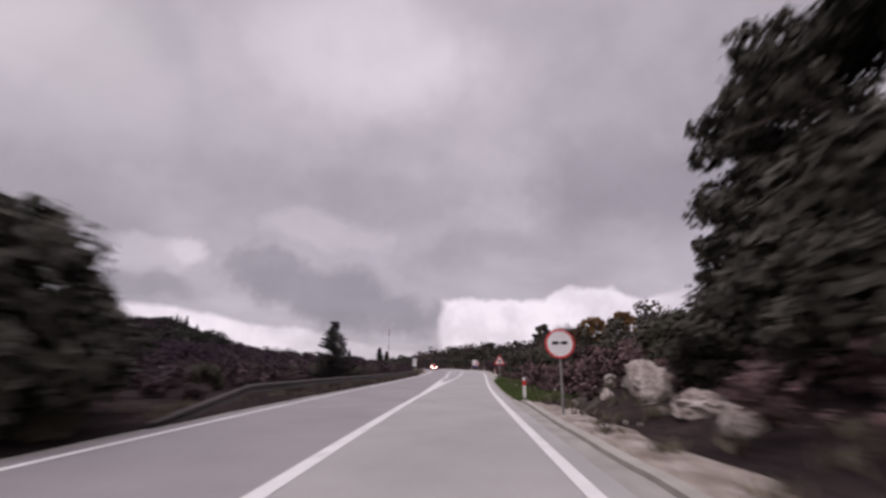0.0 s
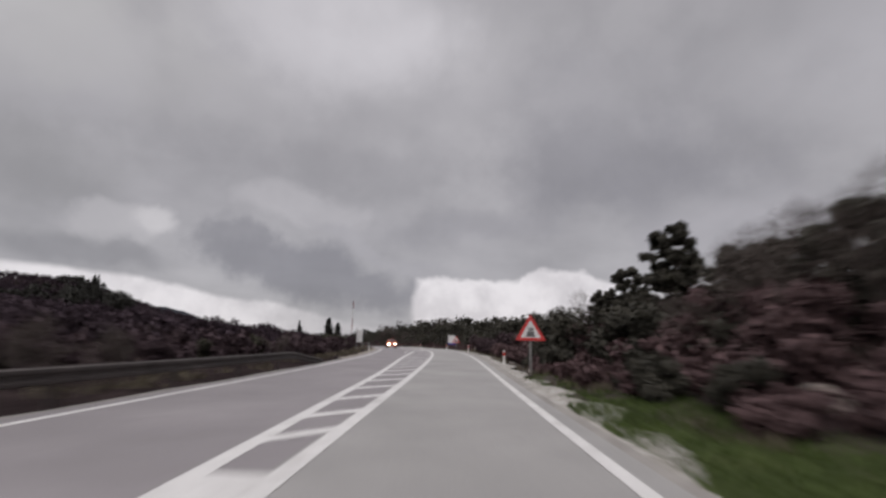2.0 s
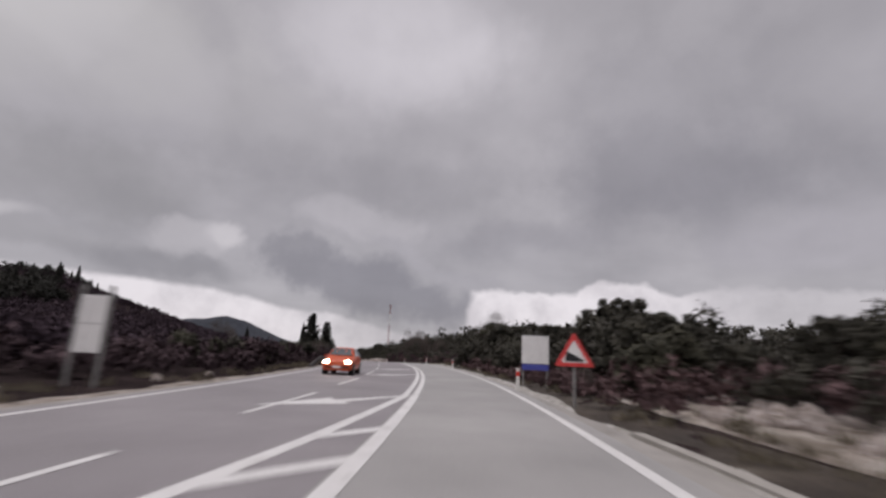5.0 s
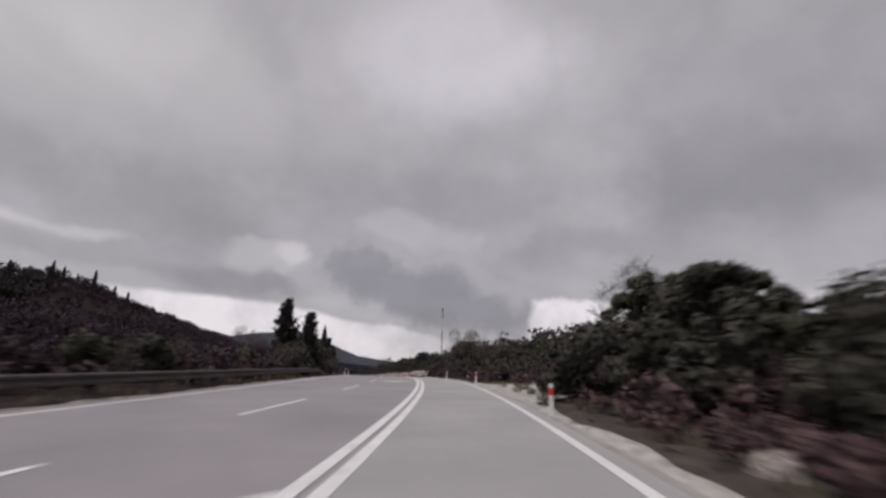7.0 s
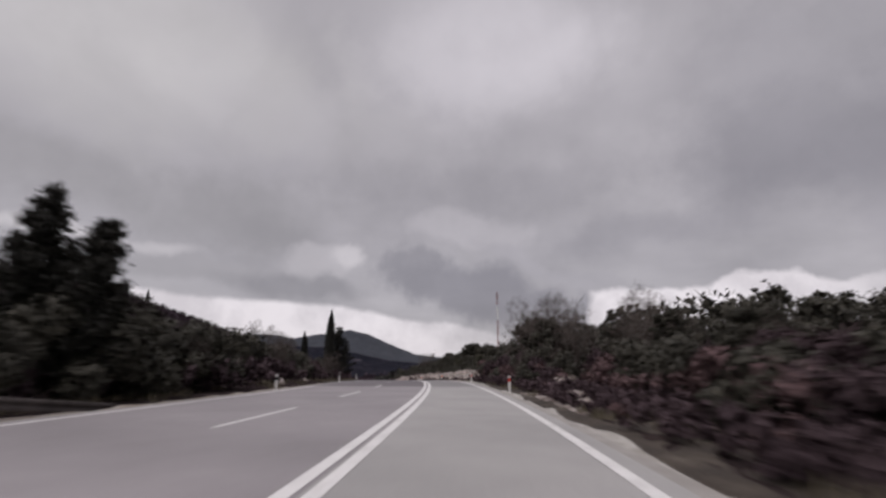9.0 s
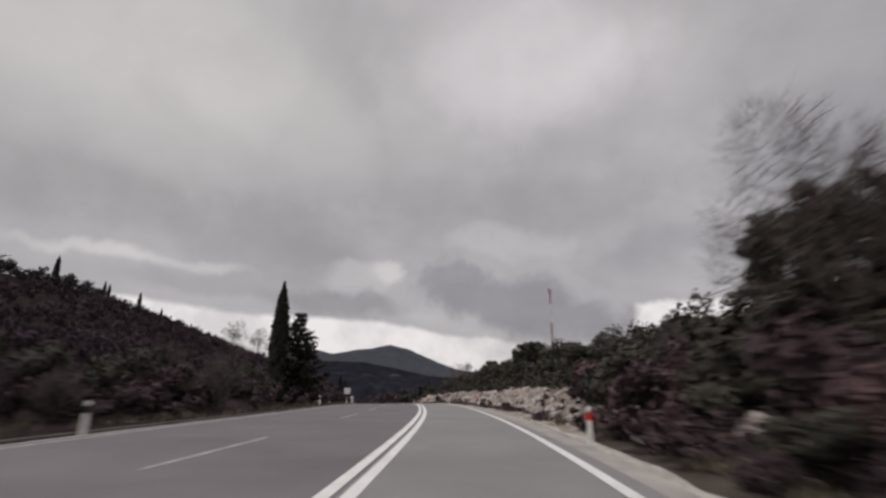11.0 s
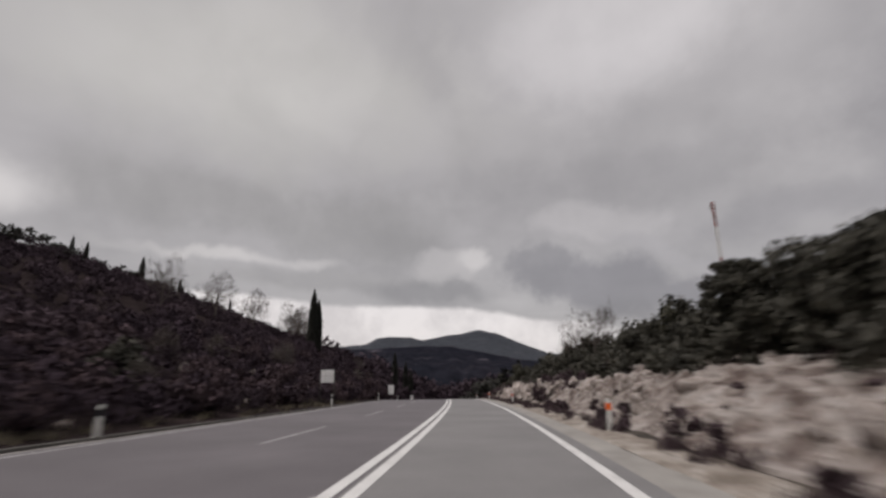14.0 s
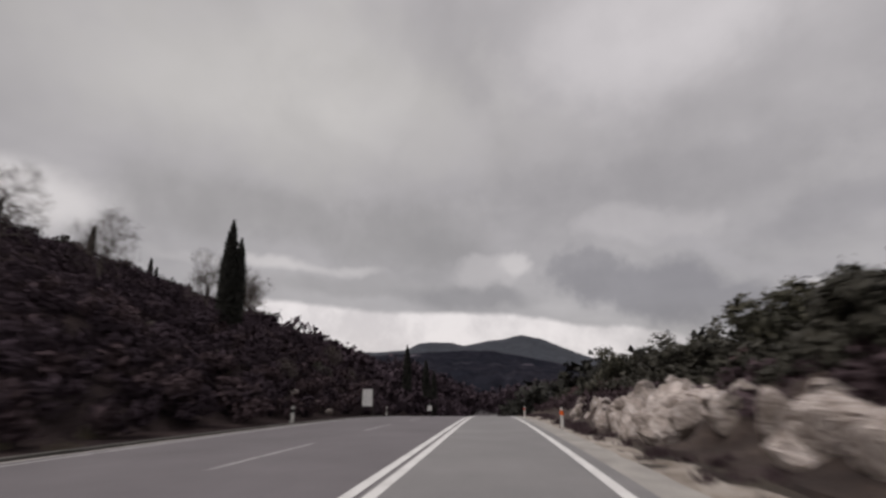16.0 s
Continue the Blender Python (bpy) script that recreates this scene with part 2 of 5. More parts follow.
M_BLADE = material("grass_blades", [(0.3, (0.045, 0.068, 0.017)), (0.6, (0.070, 0.102, 0.025)), (0.8, (0.11, 0.11, 0.042))], 0.9, 0.8,
                   bump=0, vary=0.3, island=True)
M_DRYGRASS = material("dry_grass_blades", [(0.3, (0.075, 0.063, 0.043)), (0.6, (0.125, 0.106, 0.073)), (0.8, (0.175, 0.152, 0.112))], 0.9, 0.85,
                      bump=0, vary=0.3, island=True)
M_DULLGRASS = material("dull_grass", [(0.3, (0.028, 0.022, 0.018)), (0.52, (0.046, 0.036, 0.028)), (0.66, (0.082, 0.068, 0.053)), (0.78, (0.22, 0.195, 0.165))], 1.1, 0.9,
                       bump=0.8, bump_scale=16, dist=0.05, second=(12.0, 0.75, 1.25))
M_GRAVEL = material("pale_gravel", [(0.3, (0.2, 0.1854, 0.1595)), (0.5, (0.33, 0.3141, 0.286)), (0.7, (0.45, 0.4326, 0.407))], 2.5, 0.9,
                    bump=0.8, bump_scale=22, dist=0.04, second=(16.0, 0.75, 1.2))
M_ROCK = material("limestone", [(0.28, (0.143, 0.1135, 0.09551)), (0.42, (0.319, 0.2704, 0.2416)), (0.58, (0.462, 0.4055, 0.3764)), (0.75, (0.572, 0.5191, 0.4944))],
                  2.0, 0.9, bump=1.0, bump_scale=7, dist=0.12, vary=0.15, second=(7.0, 0.72, 1.18))
M_BANK = material("rubble_bank", [(0.36, (0.0864, 0.066, 0.05408)), (0.42, (0.1824, 0.152, 0.131)), (0.54, (0.3264, 0.293, 0.2704)), (0.72, (0.4416, 0.412, 0.3931))],
                  1.3, 0.95, bump=1.0, bump_scale=3.5, dist=0.18, second=(0.5, 0.62, 1.15))
M_BANK2 = material("rubble_and_earth", [(0.32, (0.07125, 0.05096, 0.04386)), (0.43, (0.133, 0.1019, 0.08976)), (0.54, (0.285, 0.247, 0.2244)), (0.72, (0.4085, 0.3724, 0.3519))],
                   1.5, 0.95, bump=1.0, bump_scale=3.5, dist=0.16, second=(5.0, 0.65, 1.2))
M_SOILBANK = material("earth_bank", [(0.3, (0.026, 0.018, 0.016)), (0.52, (0.046, 0.033, 0.028)), (0.68, (0.082, 0.062, 0.053)), (0.8, (0.22, 0.19, 0.165))],
                      0.9, 0.95, bump=1.0, bump_scale=4, dist=0.12, second=(5.0, 0.7, 1.2))
M_GUTTER = material("dark_concrete", [(0.3, (0.05, 0.047, 0.042)), (0.7, (0.10, 0.092, 0.085))], 2.0, 0.85, bump=0.4, bump_scale=30, dist=0.01)
M_KERB = material("kerb_concrete", [(0.3, (0.24, 0.225, 0.20)), (0.7, (0.36, 0.34, 0.31))], 2.0, 0.85, bump=0.4, bump_scale=30, dist=0.01)
M_LEAF = material("evergreen_leaves", [(0.3, (0.042, 0.040, 0.033)), (0.6, (0.063, 0.059, 0.047)), (0.8, (0.090, 0.083, 0.060))], 0.8, 0.6,
                  bump=0, vary=0.3, island=True, spec=0.1)
M_LEAF2 = material("olive_leaves", [(0.3, (0.046, 0.045, 0.034)), (0.6, (0.070, 0.066, 0.047)), (0.8, (0.10, 0.092, 0.062))], 0.8, 0.6,
                   bump=0, vary=0.3, island=True, spec=0.1)
M_BROWN = material("brown_scrub_leaves", [(0.3, (0.07399, 0.04762, 0.04872)), (0.6, (0.1143, 0.07309, 0.07424)), (0.8, (0.1625, 0.113, 0.1044))], 0.6, 0.8,
                   bump=0, vary=0.35, island=True, spec=0.1)
M_BRAMBLE = material("dark_bramble_leaves", [(0.3, (0.05262, 0.038, 0.04221)), (0.6, (0.07894, 0.057, 0.06208)), (0.8, (0.1136, 0.08312, 0.08443))], 0.6, 0.9,
                     bump=0, vary=0.35, island=True, spec=0.0)
M_RUST = material("autumn_leaves", [(0.3, (0.115, 0.062, 0.026)), (0.6, (0.17, 0.092, 0.036)), (0.8, (0.22, 0.13, 0.052))], 0.6, 0.7,
                  bump=0, vary=0.35, island=True, spec=0.15)
M_CYPRESS = material("cypress_leaves", [(0.3, (0.020, 0.020, 0.0175)), (0.6, (0.031, 0.030, 0.025)), (0.8, (0.046, 0.044, 0.033))], 1.5, 0.7,
                     bump=0, vary=0.3, island=True, spec=0.15)
M_WOODS = material("hillside_woods", [(0.3, (0.03812, 0.0285, 0.03494)), (0.5, (0.05217, 0.039, 0.04696)), (0.7, (0.07223, 0.054, 0.06115))], 0.05, 0.8,
                   bump=0, vary=0.15, island=True, spec=0.0, second=(0.12, 0.65, 1.4))
M_BARK = material("bark", [(0.3, (0.04, 0.033, 0.027)), (0.6, (0.085, 0.070, 0.058)), (0.8, (0.13, 0.11, 0.095))], 6.0, 0.9, bump=0.6,
                  bump_scale=25, dist=0.02)
M_TWIG = material("bare_twigs", [(0.3, (0.060, 0.048, 0.042)), (0.7, (0.115, 0.095, 0.085))], 3.0, 0.9, bump=0)
# Far scrub: the blue-grey cast of distance haze is put into the colour.
M_MOUNT = material("hazy_mountain_scrub", [(0.35, (0.01872, 0.02294, 0.03108)), (0.55, (0.02592, 0.0296, 0.03864)), (0.66, (0.036, 0.03922, 0.04788)), (0.76, (0.0792, 0.07918, 0.09072))],
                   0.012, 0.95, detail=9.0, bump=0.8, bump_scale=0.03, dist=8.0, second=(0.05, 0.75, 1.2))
M_RIDGE = material("ridge_scrub", [(0.35, (0.012, 0.0133, 0.0184)), (0.55, (0.018, 0.01805, 0.02415)), (0.64, (0.03, 0.0285, 0.03565)), (0.72, (0.12, 0.1064, 0.1242))],
                   0.02, 0.95, detail=9.0, bump=1.0, bump_scale=0.05, dist=6.0, second=(0.09, 0.7, 1.25), spec=0.0)
M_WHITE = material("white_plastic", [(0.3, (0.62, 0.61, 0.58)), (0.7, (0.76, 0.75, 0.72))], 6.0, 0.5, bump=0.1, second=(3.0, 0.88, 1.05))
M_RED = material("red_reflector", [(0.3, (0.47, 0.03, 0.02)), (0.7, (0.60, 0.045, 0.028))], 8.0, 0.3, bump=0)
M_ORANGE = material("orange_reflector", [(0.3, (0.80, 0.13, 0.02)), (0.7, (0.90, 0.17, 0.03))], 8.0, 0.3, bump=0)
M_SIGNRED = material("sign_red", [(0.3, (0.52, 0.045, 0.045)), (0.7, (0.62, 0.07, 0.065))], 4.0, 0.45, bump=0)
M_SIGNWHITE = material("sign_white", [(0.3, (0.66, 0.65, 0.64)), (0.7, (0.76, 0.75, 0.74))], 3.0, 0.45, bump=0)
M_SIGNBLUE = material("sign_blue", [(0.3, (0.06, 0.07, 0.30)), (0.7, (0.09, 0.10, 0.38))], 3.0, 0.45, bump=0)
M_BLACK = material("sign_black", [(0.3, (0.015, 0.015, 0.016)), (0.7, (0.03, 0.03, 0.032))], 3.0, 0.5, bump=0)
M_GALV = material("galvanised_steel", [(0.3, (0.20, 0.195, 0.19)), (0.7, (0.33, 0.32, 0.31))], 5.0, 0.55, bump=0.15, metal=0.5)
M_RAIL = material("weathered_steel_rail", [(0.3, (0.045, 0.038, 0.036)), (0.7, (0.085, 0.072, 0.068))], 2.5, 0.65, bump=0.2, metal=0.35, second=(0.6, 0.75, 1.2))
M_CARRED = material("car_paint", [(0.3, (0.50, 0.075, 0.02)), (0.7, (0.56, 0.09, 0.025))], 3.0, 0.3, bump=0, spec=0.5)
M_GLASS = material("dark_glass", [(0.3, (0.02, 0.022, 0.025)), (0.7, (0.03, 0.033, 0.036))], 3.0, 0.08, bump=0, spec=0.5)
M_RUBBER = material("rubber", [(0.3, (0.012, 0.012, 0.012)), (0.7, (0.025, 0.025, 0.025))], 9.0, 0.85, bump=0.1)
M_LAMP = glow("headlight_glow", (1.0, 0.84, 0.60), 28.0)
M_MASTRED = material("mast_red", [(0.3, (0.20, 0.05, 0.04)), (0.7, (0.28, 0.07, 0.05))], 2.0, 0.6, bump=0)


# ---------- helpers for building ----------
def mesh_from(name, verts, faces, mat, smooth=False):
    me = bpy.data.meshes.new(name)
    me.from_pydata([tuple(map(float, v)) for v in verts], [], [tuple(map(int, f)) for f in faces])
    me.materials.append(mat)
    if smooth:
        me.shade_smooth()
    return me


def quads_mesh(name, v, mat):
    """A mesh of separate faces from an (n, corners, 3) array."""
    n, c = len(v), v.shape[1]
    me = bpy.data.meshes.new(name)
    me.vertices.add(n * c)
    me.vertices.foreach_set("co", np.asarray(v, dtype=np.float32).ravel())
    me.loops.add(n * c)
    me.loops.foreach_set("vertex_index", np.arange(n * c, dtype=np.int32))
    me.polygons.add(n)
    me.polygons.foreach_set("loop_start", np.arange(0, n * c, c, dtype=np.int32))
    me.update(calc_edges=True)
    me.materials.append(mat)
    return me


def part(name, bm, mat, parent, label=""):
    me = bpy.data.meshes.new(name)
    bm.to_mesh(me)
    bm.free()
    me.materials.append(mat)
    ob = new(name, me)
    ob.parent = parent
    return tagged(ob, label)


def part_mesh(name, me, parent, label=""):
    ob = new(name, me)
    ob.parent = parent
    return tagged(ob, label)


def thing(name, label, category, group="", kind=""):
    return tagged(new(name), label, category, group, kind)


def box(bm, size, at, bevel=0.0):
    r = bmesh.ops.create_cube(bm, size=1.0, matrix=Matrix.Translation(at) @ Matrix.Diagonal((*size, 1)))
    if bevel:
        vs = set(r["verts"])
        bmesh.ops.bevel(bm, geom=[e for e in bm.edges if e.verts[0] in vs and e.verts[1] in vs], offset=bevel, segments=2, affect="EDGES")


def rod(bm, a, b, r1, r2=None, seg=6):
    a, b = Vector(a), Vector(b)
    m = Matrix.Translation((a + b) / 2) @ (b - a).to_track_quat("Z", "Y").to_matrix().to_4x4()
    bmesh.ops.create_cone(bm, cap_ends=True, segments=seg, radius1=r1, radius2=r1 if r2 is None else r2, depth=(b - a).length, matrix=m)


# ---------- the road's line: s runs along the edge line, u to its right ----------
HEAD_S = np.concatenate([[-140.0], np.arange(-40, 361, 20.0), [700.0]])
HEAD = np.radians([1.8, 1.83, 0.93, 0.03, -1.52, -2.0, -1.09, 2.76, 6.81, 10.83, 14.33, 17.85, 20.56, 23.66, 27.2, 29.82, 32.55, 34.39, 35.7,
                   35.94, 35.84, 35.73, 35.0])
RISE_S = np.concatenate([[-140.0], np.arange(-40, 361, 20.0), [400.0, 440.0, 500.0, 600.0, 700.0]])
RISE = np.array([-0.3, -0.07, 0.0, 0.07, 0.10, 0.20, 0.47, 0.75, 0.87, 0.94, 0.99, 0.96, 0.67, 0.33, -0.25, -0.96, -1.87, -2.9, -4.0, -5.3,
                 -7.0, -9.1, -13.5, -17.7, -23.5, -28.0, -29.0])
WIDE = np.array([6.4, 6.56, 7.05, 7.57, 8.08, 8.59, 8.84, 9.5, 10.23, 10.99, 11.45, 11.66, 11.66, 11.68, 11.61, 11.42, 11.38, 11.45, 11.6, 11.7,
                 11.8, 11.8, 11.8])
STEP = np.arange(-140, 701, 1.0)
_h = np.interp(STEP, HEAD_S, HEAD)
_x = np.concatenate([[0], np.cumsum(-np.sin((_h[1:] + _h[:-1]) / 2))])
_y = np.concatenate([[0], np.cumsum(np.cos((_h[1:] + _h[:-1]) / 2))])
_x, _y = _x - _x[140], _y - _y[140]


def spline(xk, yk, x):
    m = np.gradient(yk, xk)
    i = np.clip(np.searchsorted(xk, x) - 1, 0, len(xk) - 2)
    h = xk[i + 1] - xk[i]
    t = (x - xk[i]) / h
    return ((2 * t**3 - 3 * t**2 + 1) * yk[i] + (t**3 - 2 * t**2 + t) * h * m[i] + (3 * t**2 - 2 * t**3) * yk[i + 1] + (t**3 - t**2) * h * m[i + 1])


def road_z(s):
    return spline(RISE_S, RISE, np.asarray(s, float))


def left_edge(s):
    return -spline(HEAD_S, WIDE, np.asarray(s, float))


def heading(s):
    return np.interp(s, STEP, _h)


def at(s, u, dz=0.0):
    """World points of road places."""
    s, u = np.asarray(s, float), np.asarray(u, float)
    h = heading(s)
    return np.stack([np.interp(s, STEP, _x) + u * np.cos(h), np.interp(s, STEP, _y) + u * np.sin(h), road_z(s) + dz + 0 * u], -1)


def spot(s, u, dz=0.0, turn=0.0, scale=1.0, lean=0.0):
    """Pose of a thing at a road place, facing along the road."""
    p = at(s, u, dz)
    return pose(*p, lean, 0, math.degrees(float(heading(s))) + turn) @ Matrix.Diagonal((scale, scale, scale, 1))


def fbm2(x, y, scale, octaves=4):
    return noise.fractal(Vector((x * scale, y * scale, 3.7)), 1.0, 2.1, octaves)


R_S = [-90, -40, 0, 40, 60, 80, 120, 160, 200, 225, 240, 300, 360, 640]
R_6 = [1.5, 1.5, 1.1, 0.6, 0.5, 0.3, 0.2, 0.2, 0.7, 1.2, 1.35, 1.4, 1.2, 1.0]
R_15 = [4.0, 4.0, 3.4, 2.2, 1.7, 1.0, 0.6, 0.5, 1.8, 3.4, 4.0, 4.0, 3.0, 2.0]
R_40 = [7.0, 7.0, 6.5, 5.0, 4.0, 2.5, 1.8, 1.8, 4.5, 7.5, 8.5, 8.5, 8.0, 6.0]
R_150 = [12, 14, 14, 12, 10, 9, 8, 9, 12, 16, 17, 18, 18, 14]
L_S = [-90, 0, 100, 160, 200, 255, 300, 350, 450, 550, 640]
L_H = [4.5, 5.5, 6.8, 8, 11.5, 19, 29, 36, 39, 40, 38]
L_F = [0.10, 0.06, 0.05, 0.05, 0.06, 0.12, 0.20, 0.22, 0.2, 0.15, 0.1]


def rise_at(s, u):
    """Height of the land above the road at a road place."""
    le = float(left_edge(s))
    if u > 0.9:
        h = np.interp(u, [0.9, 2.6, 6, 15, 40, 150, 260], [-0.05, 0.02, np.interp(s, R_S, R_6), np.interp(s, R_S, R_15), np.interp(s, R_S, R_40),
                                               np.interp(s, R_S, R_150), np.interp(s, R_S, R_150) * 0.8])
        far = min(1.0, (u - 0.9) / 8)
    elif u < le - 0.8:
        d = le - 0.8 - u
        top, first = np.interp(s, L_S, L_H), np.interp(s, L_S, L_F)
        h = -0.05 + top * np.interp(d, [0, 2.5, 12, 88, 110, 200], [0, 0.005, first, 1.0, 1.0, 0.6])
        far = min(1.0, d / 12)
    else:
        return -0.10
    return float(h) + far * 0.9 * fbm2(s, u, 0.045) + far * 0.18 * fbm2(s, u, 0.3, 2)


def land(s, u, dz=0.0):
    return Vector(at(s, u, 0.0)) + Vector((0, 0, rise_at(s, u) + dz))


def strip(name, s, u0, u1, dz, mat, label="", category="", across=1, parent=None, kind="structure", thick=0.0):
    """A ribbon along the road between two edges, laid over the ground."""
    s = np.asarray(s, float)
    u0, u1 = np.broadcast_to(u0, s.shape), np.broadcast_to(u1, s.shape)
    verts, faces, w = [], [], across + 1
    for k in range(w):
        f = k / across
        verts.append(at(s, u0 * (1 - f) + u1 * f, dz))
    if thick:
        verts = [verts[0] - (0, 0, thick), *verts, verts[-1] - (0, 0, thick)]
        w += 2
    n = len(s)
    v = np.stack(verts, 1).reshape(-1, 3)
    for i in range(n - 1):
        for k in range(w - 1):
            faces.append((i * w + k, i * w + k + 1, (i + 1) * w + k + 1, (i + 1) * w + k))
    ob = new(name, mesh_from(name, v, faces, mat))
    if parent:
        ob.parent = parent
        return tagged(ob, label)
    return tagged(ob, label, category, kind=kind)


# ---------- ground: one sheet to the horizon ----------
def build_ground():
    ss = np.concatenate([np.arange(-90, -30, 6.0), np.arange(-30, 340, 1.5), np.arange(340, 641, 10.0)])
    us = np.array([-175, -150, -130, -115, -105, -97, -90, -82, -74, -66, -58, -51, -45, -39, -34, -30, -26.5, -23.5, -21, -19, -17.3, -16, -15, -14,
                   -13.2, -12.5, -11.8, -11, -10, -9, -8, -6, -3, 0, 0.9, 1.5, 2.0, 2.6, 3.3, 4, 4.7, 5.4, 6.2, 7, 8, 9, 10.5, 12, 14, 16.5, 19.5, 23,
                   27, 32, 38, 46, 56, 68, 84, 104, 128, 160])
    n, w = len(ss), len(us)
    verts = [land(s, u) for s in ss for u in us]
    faces = [(i * w + k, i * w + k + 1, (i + 1) * w + k + 1, (i + 1) * w + k) for i in range(n - 1) for k in range(w - 1)]
    loop = [k for k in range(w)] + [i * w + w - 1 for i in range(1, n)] + [(n - 1) * w + k for k in range(w - 2, -1, -1)] + [i * w for i in range(n - 2, 0, -1)]
    centre = Vector((-90, 250, 0))
    ring = loop
    for dist, z in ((1.5, -26), (2.6, -34), (14.0, -40)):
        start = len(verts)
        for k in loop:
            p = centre + (verts[k] - centre) * dist
            verts.append(Vector((p.x, p.y, z)))
        nxt = list(range(start, start + len(loop)))
        for a in range(len(loop)):
            b = (a + 1) % len(loop)
            faces.append((ring[a], nxt[a], nxt[b], ring[b]))
        ring = nxt
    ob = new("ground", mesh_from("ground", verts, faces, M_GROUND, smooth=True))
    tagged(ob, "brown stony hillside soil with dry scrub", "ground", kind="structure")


build_ground()


def mountain(name, label, dist, az_list, el_list, seed, mat):
    """A far ridge: a strip of land with a front and a back slope."""
    eye = Vector((-60, 220, 0.5))
    azs = np.linspace(az_list[0], az_list[-1], 160)
    els = np.interp(azs, az_list, el_list)
    verts, faces = [], []
    depth = (-0.42, -0.3, -0.2, -0.12, -0.06, -0.02, 0.0, 0.03, 0.12, 0.3)
    prof = (-0.12, 0.10, 0.36, 0.62, 0.84, 0.96, 1.0, 0.97, 0.6, -0.1)
    for a, e in zip(azs, els):
        top = dist * math.tan(radians(e))
        for dd, p in zip(depth, prof):
            r = dist * (1 + dd)
            f = fbm2(a * 9 + seed, dd * 60, 0.09, 6)
            x, y = -math.sin(radians(a)) * r, math.cos(radians(a)) * r
            z = top * p + (0.14 * top + 3) * f * (1 - abs(p - 0.4)) * (0.5 if p > 0.9 else 1) - (2 if p > 0.9 else 8)
            verts.append(eye + Vector((x, y, -60 if p < 0 else z)))
    w = len(depth)
    for i in range(len(azs) - 1):
        for k in range(w - 1):
            faces.append((i * w + k, i * w + k + 1, (i + 1) * w + k + 1, (i + 1) * w + k))
    tagged(new(name, mesh_from(name, verts, faces, mat, smooth=True)), label, "mountain", kind="structure")


mountain("mountain_far", "distant dark mountain ridge with a flat-topped cliff, blue-grey haze in its colour", 2300,
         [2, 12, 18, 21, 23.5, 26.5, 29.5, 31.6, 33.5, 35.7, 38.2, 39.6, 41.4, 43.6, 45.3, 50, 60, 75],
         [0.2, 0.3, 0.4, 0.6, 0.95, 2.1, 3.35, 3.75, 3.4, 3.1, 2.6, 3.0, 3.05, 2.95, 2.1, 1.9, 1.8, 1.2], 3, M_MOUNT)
mountain("mountain_near", "dark scrub-covered ridge with pale rock patches", 850,
         [10, 20, 26, 30, 34, 38, 42, 48, 58, 75], [-0.6, -0.2, 0.3, 1.1, 1.9, 2.0, 1.8, 1.5, 1.1, 0.6], 11, M_RIDGE)

# ---------- road surface, shoulders, kerbs, gutters ----------
S_ALL = np.concatenate([np.arange(-90, 360, 1.5), np.arange(360, 641, 10.0)])
for stretch, mat, label in ((S_ALL[S_ALL <= 189.1], M_ASPHALT, "worn grey asphalt of the near lane"),
                            (S_ALL[S_ALL >= 188.9], M_ASPHALT2, "darker grey asphalt of the near lane running downhill")):
    strip("road", stretch, -3.66, 0.42, 0.0, mat, label, "road", across=4)
for stretch, mat, label in ((S_ALL[S_ALL <= 189.1], M_ASPHALT3, "dull grey asphalt of the wide opposite carriageway, lens falloff in its tone"),
                            (S_ALL[S_ALL >= 188.9], M_ASPHALT4, "dark grey asphalt of the opposite carriageway running downhill, lens falloff in its tone")):
    strip("road", stretch, left_edge(stretch) - 0.45, -3.66, 0.0, mat, label, "road", across=6)


def ragged(s, mean, amp, seed):
    return mean + amp * np.array([fbm2(x, seed, 0.35, 3) for x in s])


def verge(name, s0, s1, u0, u1, amp, dz, mat, label, seed):
    """A loose-edged ribbon of ground cover that follows the land."""
    s = np.arange(s0, s1 + 0.1, 0.6)
    taper = np.clip(np.minimum(s - s0, s1 - s) / 4, 0.05, 1)
    lo = np.full(s.shape, float(u0)) if u0 else np.interp(s, sh, wide) - 0.05
    u0 = float(lo.mean())
    hi = np.maximum(lo + (ragged(s, u1 - u0, amp, seed)) * taper, lo + 0.05)
    verts, faces, w = [], [], 7
    for i, x in enumerate(s):
        for k in range(w):
            f = k / (w - 1)
            u = lo[i] * (1 - f) + hi[i] * f
            edge = 0.0 if 0 < k < w - 1 else -0.03
            lump = 0.05 * fbm2(x * 3, u * 3 + seed, 0.8, 3)
            verts.append(land(x, u, dz + edge + lump))
    for i in range(len(s) - 1):
        for k in range(w - 1):
            faces.append((i * w + k, i * w + k + 1, (i + 1) * w + k + 1, (i + 1) * w + k))
    tagged(new(name, mesh_from(name, verts, faces, mat, smooth=True)), label, "verge", kind="structure")


